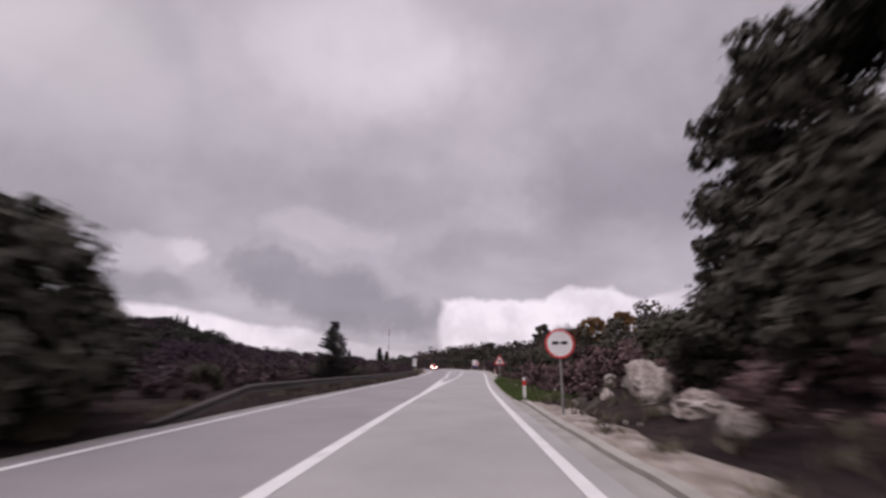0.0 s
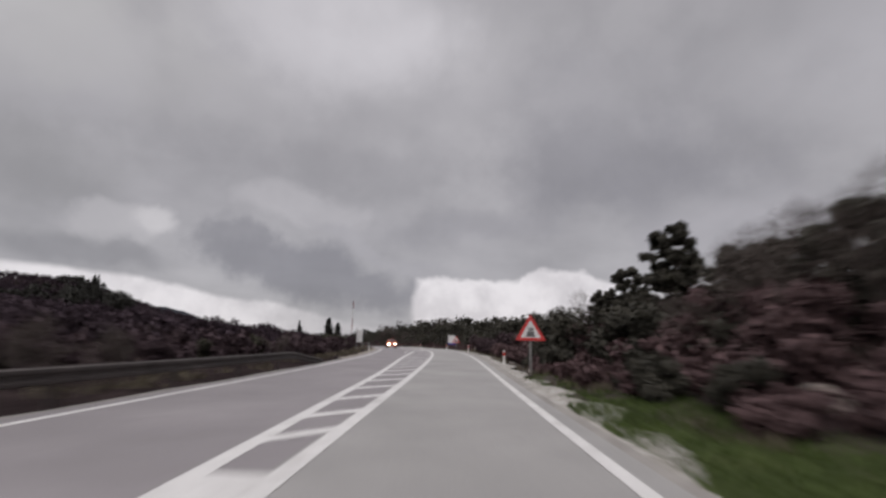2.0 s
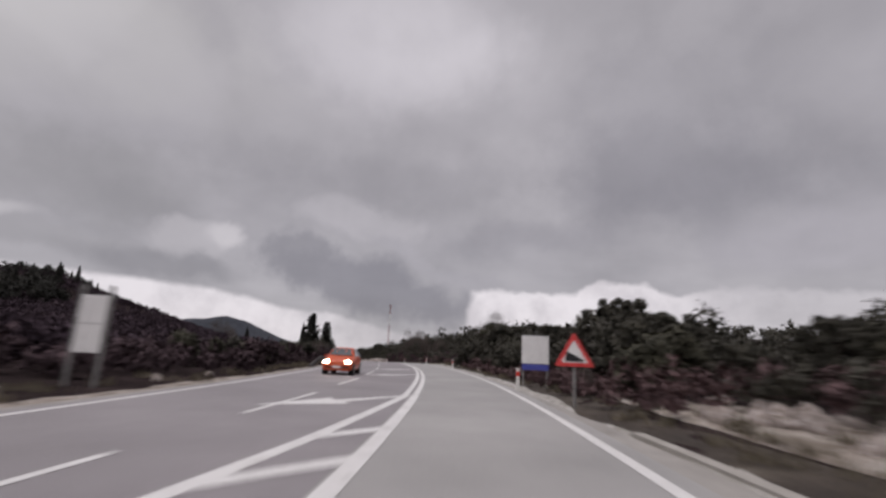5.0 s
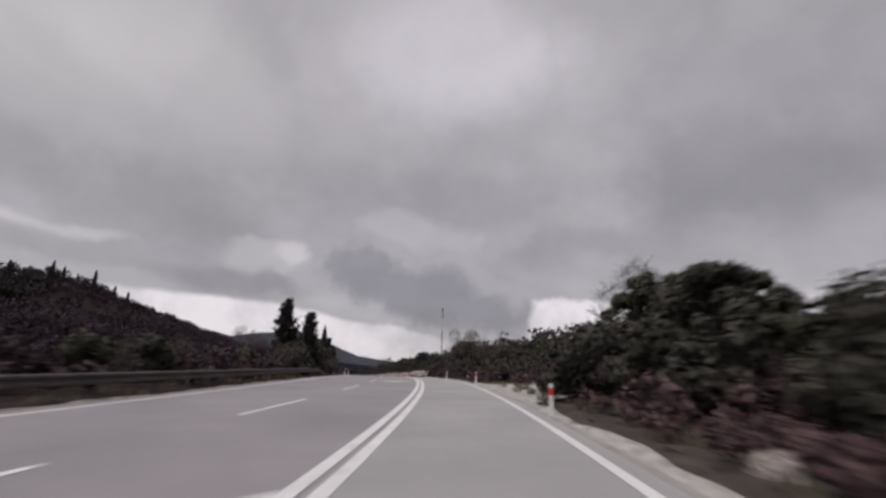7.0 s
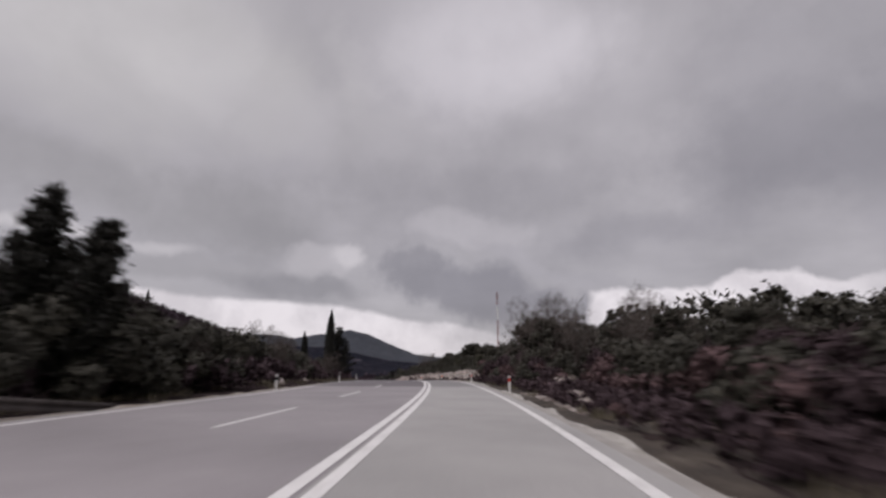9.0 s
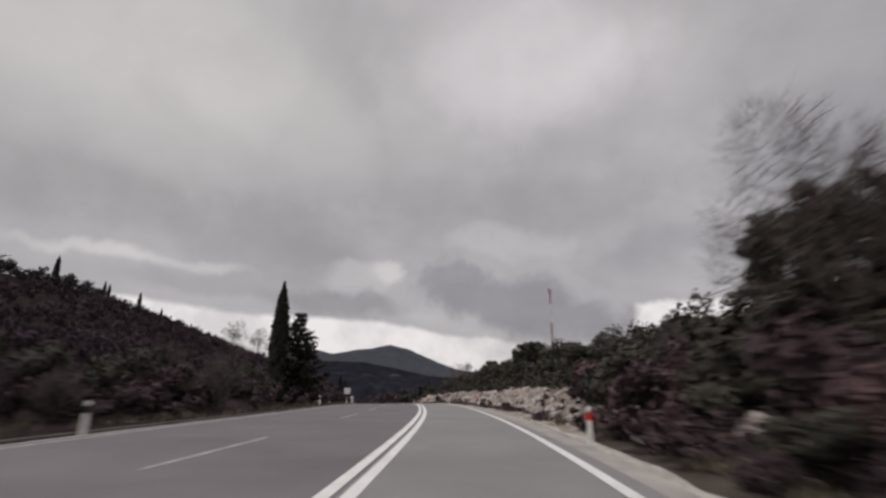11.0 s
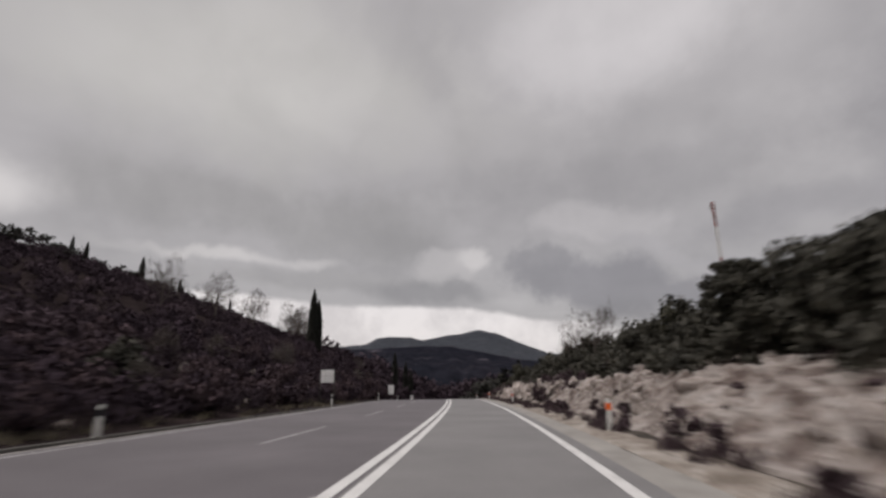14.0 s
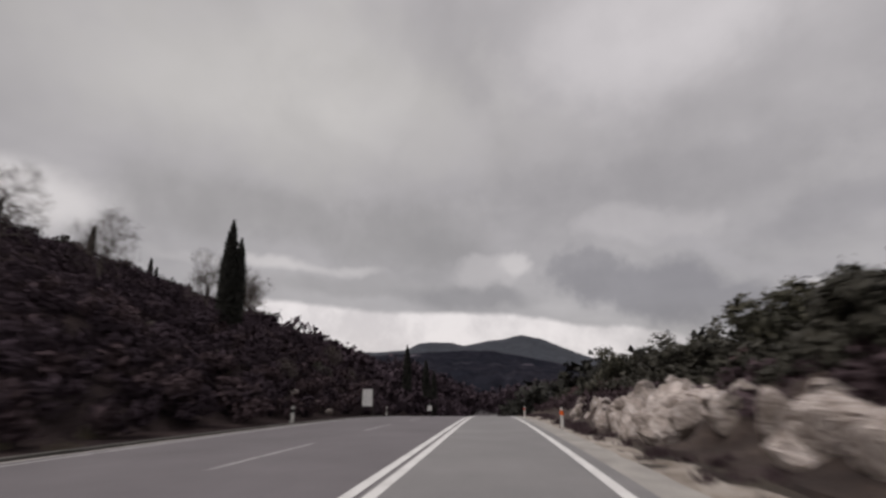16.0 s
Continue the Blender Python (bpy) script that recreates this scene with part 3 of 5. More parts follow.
sh = np.arange(-60, 360, 0.75)
wide = np.interp(sh, [-60, 4, 6, 38, 46, 60, 80, 92, 100, 170, 205, 215, 360], [0.85, 0.8, 0.62, 0.62, 0.8, 1.05, 1.1, 0.8, 0.62, 0.65, 0.95, 1.1, 1.15])
wide = wide + 0.07 * np.array([fbm2(x, 1.0, 0.6, 3) for x in sh])
strip("shoulder", sh, 0.42, wide, -0.006, M_SHOULDER, "narrow worn paved shoulder beside the edge line", "shoulder", across=2, thick=0.12)
sl = np.arange(-60, 360, 0.75)
wl = left_edge(sl) - 0.45
strip("shoulder_left", sl, wl - 0.30 - 0.10 * np.array([fbm2(x, 5.0, 0.5, 3) for x in sl]), wl, -0.012, M_SHOULDER,
      "narrow dusty paved shoulder at the far road edge", "shoulder", across=2, thick=0.12)
for k, (a, b) in enumerate(((-60, 4.6), (70, 91))):
    s = np.arange(a, b, 1.0)
    w = np.interp(s, sh, wide)
    strip("kerb", s, w + 0.0, w + 0.22, 0.07, M_KERB, "low weathered concrete kerb along the shoulder", "kerb", across=1, thick=0.2)
sg = np.arange(196, 358, 1.0)
strip("gutter", sg, left_edge(sg) - 1.02, left_edge(sg) - 0.78, 0.06, M_GUTTER, "dark concrete kerb along the far road edge", "kerb", across=1, thick=0.25)
verge("grass_verge", 4, 34, 0.57, 2.9, 0.5, 0.045, M_GRASS, "green grass verge beside the road", 2)
verge("dull_verge", 26, 62, 0, 3.1, 0.5, 0.015, M_DULLGRASS, "patchy dull grass and pale stones behind the gravel", 12)
verge("dull_verge", 58, 140, 0, 3.0, 0.6, 0.015, M_DULLGRASS, "patchy dull grass and pale stones behind the gravel", 13)
verge("dull_verge", 0, 32, 2.3, 4.8, 0.5, 0.015, M_DULLGRASS, "patchy dull grass and stones behind the green verge", 15)
verge("dull_verge", 204, 346, 0, 2.9, 0.3, 0.02, M_DULLGRASS, "dark earth and dry weeds at the foot of the rock bank", 17)
verge("dull_verge", 156, 207, 0, 3.0, 0.5, 0.015, M_DULLGRASS, "patchy dull grass and pale stones behind the gravel", 16)
verge("sandy_verge", 203, 346, 0, 2.1, 0.7, 0.05, M_SAND, "pale sandy apron at the foot of the rock bank", 14)
verge("gravel_verge", 27, 52, 0, 1.45, 0.9, 0.08, M_GRAVEL, "pale stony gravel verge beside the shoulder", 3)
verge("gravel_verge", 48, 72, 0, 1.9, 0.4, 0.08, M_GRAVEL, "pale stony gravel verge beside the shoulder", 8)
verge("gravel_verge", 68, 93, 0, 1.35, 0.15, 0.08, M_GRAVEL, "thin pale gravel strip behind the kerb", 9)
verge("sandy_verge", 85, 98, 3.0, 6.6, 0.6, 0.05, M_SAND, "pale stony clearing behind the grass verge", 18)
verge("sandy_verge", 168, 180, 1.4, 4.6, 0.6, 0.05, M_BANK2, "brown rubble slope between the bushes", 19)
verge("gravel_verge", 92, 142, 0, 1.1, 0.3, 0.085, M_GRAVEL, "pale stony gravel verge beside the shoulder", 4)
verge("gravel_verge", 137, 160, 0, 4.6, 0.8, 0.05, M_GRAVEL, "wide pale gravel lay-by beside the road", 5)
verge("gravel_verge", 157, 212, 0, 1.0, 0.25, 0.085, M_GRAVEL, "pale stony gravel verge beside the shoulder", 6)
verge("dirt_verge", -40, 5, 1.1, 2.0, 0.4, 0.05, M_SAND, "dusty brown verge behind the kerb", 7)


def left_verge(s0, s1, width, amp, mat, label, seed):
    s = np.arange(s0, s1, 0.75)
    base = left_edge(s) - 0.80
    outer = base - np.maximum(width + amp * np.array([fbm2(x, seed, 0.3, 3) for x in s]), 0.1)
    verts, faces, w = [], [], 5
    for i, x in enumerate(s):
        for k in range(w):
            u = base[i] + (outer[i] - base[i]) * k / (w - 1)
            verts.append(land(x, u, 0.05 + 0.06 * fbm2(x * 3, u * 3, 0.8, 3) - (0.03 if k in (0, w - 1) else 0)))
    for i in range(len(s) - 1):
        for k in range(w - 1):
            faces.append((i * w + k, (i + 1) * w + k, (i + 1) * w + k + 1, i * w + k + 1))
    tagged(new("gravel_verge", mesh_from("gravel_verge", verts, faces, mat, smooth=True)), label, "verge", kind="structure")


left_verge(58, 120, 0.6, 0.5, M_SAND, "pale stony verge at the far road edge", 21)
left_verge(120, 196, 0.3, 0.3, M_SAND, "pale stony verge at the far road edge", 22)


# ---------- road markings ----------
PAINT = 0.006


def marking(name, label, s, u0, u1, mat=None):
    return strip(name, s, u0, u1, PAINT, mat or M_LINE, label, "road marking")


s = np.arange(-90, 400, 1.0)
marking("edge_line", "solid white edge line, slightly worn", s, -0.10, 0.10)
for s in (np.arange(-90, 190, 1.0), np.arange(189, 400, 1.0)):
    marking("edge_line", "worn white edge line at the far road edge", s, left_edge(s) - 0.09, left_edge(s) + 0.09, M_WORN if s[0] > 0 else None)
LANE = 3.5
s = np.arange(-90, 20, 1.0)
marking("centre_line", "solid white centre line", s, -LANE - 0.12, -LANE + 0.12)
ISL_S, ISL_U = [8, 14, 20, 28, 36, 44, 57, 65, 76, 81, 88, 97], [3.5, 3.7, 3.95, 4.3, 4.65, 4.95, 5.55, 5.8, 5.65, 5.35, 4.5, 3.72]
s = np.arange(8, 97.1, 0.75)
marking("island_line", "solid white line bounding the hatched island", s, -np.interp(s, ISL_S, ISL_U) - 0.12, -np.interp(s, ISL_S, ISL_U) + 0.12)
s = np.arange(19, 97, 0.75)
marking("island_line", "solid white line bounding the hatched island", s, -LANE - 0.12, -LANE + 0.12)
s = np.arange(96, 400, 1.0)
marking("centre_line", "double solid white centre line", s, -LANE - 0.10, -LANE + 0.10)
marking("centre_line", "double solid white centre line", s, -LANE - 0.42, -LANE - 0.22)


def flat(name, label, pts):
    """A painted shape on the road from road places."""
    v = at([p[0] for p in pts], [p[1] for p in pts], PAINT + 0.003)
    return tagged(new(name, mesh_from(name, v, [tuple(range(len(pts)))], M_LINE)), label, "road marking", "painted hatching on the road", "structure")


s = np.arange(9, 28.6, 0.7)
strip("island_fill", s, -np.interp(s, ISL_S, ISL_U) + 0.10, -LANE - 0.10, PAINT + 0.001, M_LINE, "solid white painted tip of the traffic island", "road marking")
for x in (30.0, 32, 34.6, 37.2, 39.8, 42.4, 45.1, 47.8, 50.3, 52.7, 55.1, 57.6, 60.2, 63.2, 66.4, 69.7, 73, 76.4, 79.6, 82.6, 85.4, 88.2):
    iu = lambda q: -float(np.interp(q, ISL_S, ISL_U)) + 0.10
    skew = 1.05 * (-LANE - iu(x))
    thick = 0.55
    if -LANE - iu(x) > 0.2:
        flat("hatch_bar", "white diagonal hatch bar of the painted island",
             [(x, iu(x)), (x + thick, iu(x + thick)), (x + skew + thick, -LANE - 0.1), (x + skew, -LANE - 0.1)])
for x in (72.2, 81.4, 90.6, 100, 109.5, 118.6, 129.6, 141.4, 152.8, 164.4, 175.8, 187.6, 199, 213.6, 224.2, 234.6, 246.9, 258.6, 270.4, 281.7,
          293.0, 304.3, 315.6, 327.0):
    u = -float(np.interp(x, [63, 82, 130, 400], [6.2, 6.35, 7.2, 7.15]))
    q = np.arange(x, x + 5.3, 0.75)
    marking("lane_dash", "worn white dash of the broken lane line", q, u - 0.07, u + 0.07, M_WORN if x > 195 else None)
for x in (92.0, 108.6, 119.2, 153.8, 248.9):
    flat("merge_arrow", "white slanting merge arrow painted on the road",
         [(x, -6.9), (x + 2.4, -5.75), (x + 1.95, -5.45), (x + 4.0, -3.95), (x + 3.75, -3.8), (x + 1.55, -5.15), (x + 1.1, -4.85)])


# ---------- delineator posts ----------
def delineator(colour, label, group):
    root = thing("delineator_post", label, "road post", group)
    bm = bmesh.new()
    pts = [(-0.06, -0.05), (0.06, -0.05), (0.075, 0.0), (0.05, 0.05), (-0.05, 0.05), (-0.075, 0.0)]
    lo = [bm.verts.new((x, y, -0.25)) for x, y in pts]
    hi = [bm.verts.new((x * 0.9, y * 0.9, 0.60)) for x, y in pts]
    for k in range(6):
        bm.faces.new((lo[k], lo[(k + 1) % 6], hi[(k + 1) % 6], hi[k]))
    bm.faces.new(hi)
    part("post_body", bm, M_WHITE, root)
    bm = bmesh.new()
    box(bm, (0.142, 0.098, 0.19), (0, 0, 0.698), 0.012)
    part("reflector", bm, colour, root, {M_RED: "red reflector band", M_ORANGE: "orange reflector band"}.get(colour, "dark band"))
    bm = bmesh.new()
    box(bm, (0.128, 0.088, 0.13), (0, 0, 0.86), 0.02)
    part("cap", bm, M_WHITE, root)
    return root


RED_POSTS = [(5.1, 1.05), (53.6, 1.35), (82.6, 1.2), (101.4, 0.55), (132.4, 0.62), (157.2, 0.85), (181.4, 1.05), (203.0, 0.95), (286.0, 1.5), (330.0, 1.2)]
ORANGE_POSTS = [(235.9, 1.6), (261.3, 1.8), (306.5, 1.25)]
LEFT_POSTS = [(81.3, -10.85), (181.9, -12.1), (204.6, -12.4), (234.8, -12.5), (260.3, -12.65), (285.0, -12.7), (310.0, -12.7), (335, -12.8)]
for spots, colour, label in ((RED_POSTS, M_RED, "white plastic delineator post with a red reflector"),
                             (ORANGE_POSTS, M_ORANGE, "white plastic delineator post with an orange reflector"),
                             (LEFT_POSTS, M_BLACK, "white plastic delineator post with a dark band on the far verge")):
    first = None
    for k, (s, u) in enumerate(spots):
        turn = (k * 37 % 11 - 5) * 1.2
        z = max(rise_at(s, u), -0.05)
        if first is None:
            first = delineator(colour, label, "delineator posts along the road")
            first.matrix_basis = spot(s, u, z, turn)
        else:
            copy_thing(first, spot(s, u, z, turn))


# ---------- road signs ----------
def plate(outline, thick, bm=None):
    """A flat plate in the xz plane with its front towards -y."""
    bm = bm or bmesh.new()
    f = [bm.verts.new((x, -thick / 2, z)) for x, z in outline]
    b = [bm.verts.new((x, thick / 2, z)) for x, z in outline]
    n = len(f)
    bm.faces.new(f), bm.faces.new(b[::-1])
    for k in range(n):
        bm.faces.new((f[(k + 1) % n], f[k], b[k], b[(k + 1) % n]))
    bmesh.ops.recalc_face_normals(bm, faces=bm.faces[:])
    return bm


def ring_shape(outer, inner, thick):
    bm = bmesh.new()
    n = len(outer)
    rows = [[bm.verts.new((x, y, z)) for x, z in o] for o, y in ((outer, -thick / 2), (inner, -thick / 2), (inner, thick / 2), (outer, thick / 2))]
    for r in range(4):
        a, b = rows[r], rows[(r + 1) % 4]
        for k in range(n):
            bm.faces.new((a[k], a[(k + 1) % n], b[(k + 1) % n], b[k]))
    bmesh.ops.recalc_face_normals(bm, faces=bm.faces[:])
    return bm


def circle(r, cz, n=40):
    return [(r * math.cos(2 * math.pi * k / n), cz + r * math.sin(2 * math.pi * k / n)) for k in range(n)]


def triangle(side, z0, inset=0.0, round_r=0.06):
    """Upright triangle with rounded corners."""
    h = side * 0.866
    c = [Vector((-side / 2, z0)), Vector((side / 2, z0)), Vector((0, z0 + h))]
    mid = (c[0] + c[1] + c[2]) / 3
    f = 1 - inset * 3 / h
    c = [mid + (p - mid) * f for p in c]
    out, r = [], round_r * f
    for k, p in enumerate(c):
        d0, d1 = (c[k - 1] - p).normalized(), (c[(k + 1) % 3] - p).normalized()
        a, b = p + d0 * r * 1.6, p + d1 * r * 1.6
        for q in range(5):
            t = q / 4
            out.append(tuple(a * (1 - t) ** 2 + p * 2 * t * (1 - t) + b * t * t))
    return out


def pole(root, x, y, z0, z1, r, mat=None):
    bm = bmesh.new()
    rod(bm, (x, y, z0), (x, y, z1), r, seg=12)
    part("pole", bm, mat or M_GALV, root, "grey steel pole")


def moved(bm, y):
    bmesh.ops.translate(bm, verts=bm.verts[:], vec=(0, y, 0))
    return bm


sign = thing("round_sign", "round white road sign with a red rim on a pole", "road sign")
part("rim", ring_shape(circle(0.41, 1.93), circle(0.352, 1.93), 0.03), M_SIGNRED, sign, "red rim")
part("face", plate(circle(0.354, 1.93), 0.022), M_SIGNWHITE, sign, "white sign face")
bm = bmesh.new()
box(bm, (0.17, 0.012, 0.085), (-0.13, -0.02, 1.95), 0.004)
box(bm, (0.17, 0.012, 0.085), (0.13, -0.02, 1.95), 0.004)
box(bm, (0.30, 0.012, 0.03), (0.0, -0.019, 1.95), 0.004)
part("symbol", bm, M_BLACK, sign, "black bar symbol")
part("back_plate", moved(plate(circle(0.408, 1.93), 0.01), 0.022), M_GALV, sign)
pole(sign, 0, 0.065, -0.3, 2.32, 0.035)
sign.matrix_basis = spot(-1.4, 1.35, 0.0, -3)

warn = thing("warning_sign", "triangular white warning sign with a red border on a pole", "road sign")
part("border", ring_shape(triangle(1.42, 1.5), triangle(1.42, 1.5, 0.13), 0.03), M_SIGNRED, warn, "red border")
part("face", plate(triangle(1.42, 1.5, 0.125), 0.022), M_SIGNWHITE, warn, "white sign face")
bm = bmesh.new()
for z, wd in ((1.72, 0.42), (1.80, 0.30), (1.88, 0.36), (1.97, 0.22), (2.06, 0.26)):
    box(bm, (wd, 0.012, 0.05), (0.0, -0.02, z), 0.006)
part("symbol", bm, M_BLACK, warn, "black symbol of short bars")
part("back_plate", moved(plate(triangle(1.40, 1.51), 0.01), 0.022), M_GALV, warn)
pole(warn, 0, 0.08, -0.3, 2.4, 0.06)
warn.matrix_basis = spot(45.9, 1.75, 0.0, -2)

steep = thing("warning_sign", "triangular steep-hill warning sign with a red border", "road sign")
part("border", ring_shape(triangle(1.15, 1.12), triangle(1.15, 1.12, 0.11), 0.03), M_SIGNRED, steep, "red border")
part("face", plate(triangle(1.15, 1.12, 0.105), 0.022), M_SIGNWHITE, steep, "white sign face")
part("symbol", moved(plate([(-0.27, 1.27), (0.27, 1.27), (0.27, 1.31), (-0.23, 1.56)], 0.012), -0.02), M_BLACK, steep, "black slope symbol")
part("back_plate", moved(plate(triangle(1.13, 1.13), 0.01), 0.022), M_GALV, steep)
pole(steep, 0, 0.07, -0.3, 1.95, 0.045)
steep.matrix_basis = spot(95.0, 1.15, 0.0, -4)

board = thing("information_board", "pale grey information board with a blue strip", "road sign")
bm = bmesh.new()
box(bm, (1.25, 0.04, 1.25), (0, 0, 1.70), 0.02)
part("panel", bm, M_SIGNWHITE, board, "pale grey panel")
bm = bmesh.new()
box(bm, (1.20, 0.05, 0.26), (0, -0.004, 0.93), 0.01)
part("strip", bm, M_SIGNBLUE, board, "blue strip")
pole(board, -0.55, 0.06, -0.3, 2.3, 0.04), pole(board, 0.55, 0.06, -0.3, 2.3, 0.04)
board.matrix_basis = spot(102.6, 1.55, 0.0, 3)


def tall_board(s, u, wd, ht, z0, post_top, label, turn=0, posts_dark=False):
    root = thing("roadside_board", label, "road sign")
    bm = bmesh.new()
    box(bm, (wd, 0.05, ht), (0, 0, z0 + ht / 2), 0.012)
    part("panel", bm, M_SIGNWHITE, root, "white panel back")
    for w, h, x, z in ((wd * 0.97, 0.018, 0, 0.5), (0.018, ht * 0.97, -0.14 * wd, 0.5)):
        bm = bmesh.new()
        box(bm, (w, 0.008, h), (x, -0.026, z0 + ht * z), 0.002)
        part("panel_seam", bm, M_GALV, root, "thin grey panel joint")
    for x in (-wd / 2 - 0.03, wd / 2 + 0.03):
        bm = bmesh.new()
        box(bm, (0.10, 0.10, post_top + 0.4), (x, 0.03, (post_top - 0.4) / 2), 0.01)
        part("post", bm, M_RAIL if posts_dark else M_GALV, root, "steel post")
    root.matrix_basis = spot(s, u, max(rise_at(s, u), -0.05), turn)


tall_board(95.0, -13.2, 0.8, 1.7, 0.95, 2.95, "white roadside board between two tall steel posts", 2)
tall_board(288.0, -13.9, 1.15, 1.06, 1.80, 2.9, "white roadside board on two dark posts", -3, True)
tall_board(328.3, -13.2, 0.95, 1.5, 0.9, 2.4, "narrow pale roadside board on posts", 0, True)
tall_board(372.0, -12.9, 0.8, 0.9, 1.4, 2.3, "small pale roadside sign on posts", 0, True)


# ---------- guard rails ----------
def guard_rail(s0, s1, off, label):
    root = thing("guard_rail", label, "guard rail")
    s = np.arange(s0, s1 + 0.1, 1.0)
    u = left_edge(s) - off
    drop = np.interp(s, [s0, s0 + 5, s1 - 6, s1], [-0.62, 0.0, 0.0, -0.62])
    prof = [(0.0, 0.42), (0.07, 0.45), (0.07, 0.51), (0.01, 0.56), (0.01, 0.60), (0.07, 0.65), (0.07, 0.71), (0.0, 0.74), (-0.03, 0.74), (-0.03, 0.42)]
    verts = []
    for i in range(len(s)):
        for x, z in prof:
            verts.append(at(s[i], u[i] + x, z + drop[i]))
    w, faces = len(prof), []
    for i in range(len(s) - 1):
        for k in range(w):
            q = (k + 1) % w
            faces.append((i * w + k, i * w + q, (i + 1) * w + q, (i + 1) * w + k))
    part_mesh("beam", mesh_from("beam", verts, faces, M_RAIL, smooth=False), root, "dark weathered steel beam")
    x = s0 + 5
    while x < s1 - 4:
        p = at(x, float(np.interp(x, s, u)) - 0.10)
        bm = bmesh.new()
        box(bm, (0.07, 0.11, 1.1), (0, 0, 0.17), 0.008)
        o = part("post", bm, M_RAIL, root)
        o.matrix_basis = pose(*p, 0, 0, math.degrees(float(heading(x))))
        x += 4.0
    return root


guard_rail(-4.5, 52, 0.75, "dark weathered steel guard rail along the far road edge")
guard_rail(118, 169, 1.0, "dark weathered steel guard rail along the far road edge")


# ---------- oncoming car ----------
def car(m):
    """Small hatchback, its front towards -y: lofted body, glass, lamps, wheels."""
    root = thing("hatchback_car", "small orange-red hatchback with headlights on", "car")
    secs = [(-1.97, 0.60, 0.38, 0.58, 0.66, 0.50), (-1.90, 0.74, 0.28, 0.66, 0.76, 0.62), (-1.62, 0.80, 0.24, 0.72, 0.86, 0.66), (-1.25, 0.82, 0.24, 0.78, 0.93, 0.68),
            (-0.98, 0.83, 0.24, 0.84, 0.98, 0.68), (-0.66, 0.83, 0.24, 0.88, 1.22, 0.62), (-0.34, 0.83, 0.24, 0.90, 1.40, 0.57), (0.10, 0.83, 0.24, 0.91, 1.46, 0.57),
            (0.75, 0.83, 0.24, 0.92, 1.46, 0.57), (1.20, 0.82, 0.24, 0.92, 1.41, 0.56), (1.52, 0.81, 0.26, 0.91, 1.24, 0.57), (1.74, 0.79, 0.30, 0.88, 1.02, 0.60),
            (1.90, 0.72, 0.36, 0.80, 0.88, 0.56)]

    def ring(y, w, low, belt, top, tw):
        half = [(0.0, low), (w * 0.86, low), (w * 0.98, low + 0.10), (w, (low + belt) / 2), (w * 0.975, belt), ((w + tw) / 2 - 0.005, (belt + top) / 2), (tw, top - 0.07),
                (tw * 0.84, top - 0.012), (0.0, top)]
        return [(x, y, z) for x, z in half] + [(-x, y, z) for x, z in half[-2:0:-1]]

    bm = bmesh.new()
    rows = [[bm.verts.new(p) for p in ring(*s)] for s in secs]
    n = len(rows[0])
    for a, b in zip(rows, rows[1:]):
        for k in range(n):
            bm.faces.new((a[k], a[(k + 1) % n], b[(k + 1) % n], b[k]))
    bm.faces.new(rows[0][::-1]), bm.faces.new(rows[-1])
    bmesh.ops.recalc_face_normals(bm, faces=bm.faces[:])
    bmesh.ops.subdivide_edges(bm, edges=bm.edges[:], cuts=1, use_grid_fill=True, smooth=0.6)
    for f in bm.faces:
        f.smooth = True
    part("body", bm, M_CARRED, root, "orange-red painted body")

    def pane(name, pts, out, label):
        """A thin pane set a little proud of the body."""
        bm = bmesh.new()
        f = bm.faces.new([bm.verts.new(Vector(p) + Vector(out) * 0.004) for p in pts])
        r = bmesh.ops.extrude_face_region(bm, geom=[f])
        bmesh.ops.translate(bm, verts=[v for v in r["geom"] if isinstance(v, bmesh.types.BMVert)], vec=Vector(out) * 0.014)
        bmesh.ops.recalc_face_normals(bm, faces=bm.faces[:])
        part(name, bm, M_GLASS, root, label)

    pane("windscreen", [(-0.60, -0.93, 1.03), (0.60, -0.93, 1.03), (0.47, -0.38, 1.395), (-0.47, -0.38, 1.395)], (0, -0.8, 0.9), "dark windscreen")
    pane("rear_window", [(-0.48, 1.30, 1.37), (0.48, 1.30, 1.37), (0.54, 1.66, 1.10), (-0.54, 1.66, 1.10)], (0, 0.8, 0.9), "dark rear window")
    for sx in (-1, 1):
        pane("front_side_window", [(sx * 0.80, -0.78, 0.94), (sx * 0.81, 0.16, 0.96), (sx * 0.61, 0.16, 1.38), (sx * 0.63, -0.36, 1.33)], (sx * 1.0, 0, 0.45), "dark side window")
        pane("rear_side_window", [(sx * 0.81, 0.24, 0.96), (sx * 0.79, 1.30, 0.97), (sx * 0.61, 1.10, 1.35), (sx * 0.61, 0.24, 1.38)], (sx * 1.0, 0, 0.45), "dark side window")
        bm = bmesh.new()
        bmesh.ops.create_uvsphere(bm, u_segments=18, v_segments=10, radius=0.5, matrix=Matrix.Translation((sx * 0.54, -1.86, 0.66)) @ Matrix.Diagonal((0.38, 0.26, 0.25, 1)))
        part("headlight", bm, M_LAMP, root, "lit warm headlight")
        bm = bmesh.new()
        box(bm, (0.05, 0.03, 0.10), (sx * 0.70, -1.84, 0.66), 0.01)
        part("indicator", bm, M_ORANGE, root, "orange indicator")
        bm = bmesh.new()
        box(bm, (0.15, 0.09, 0.11), (sx * 0.90, -0.70, 0.98), 0.035)
        part("wing_mirror", bm, M_CARRED, root, "orange-red wing mirror")
        bm = bmesh.new()
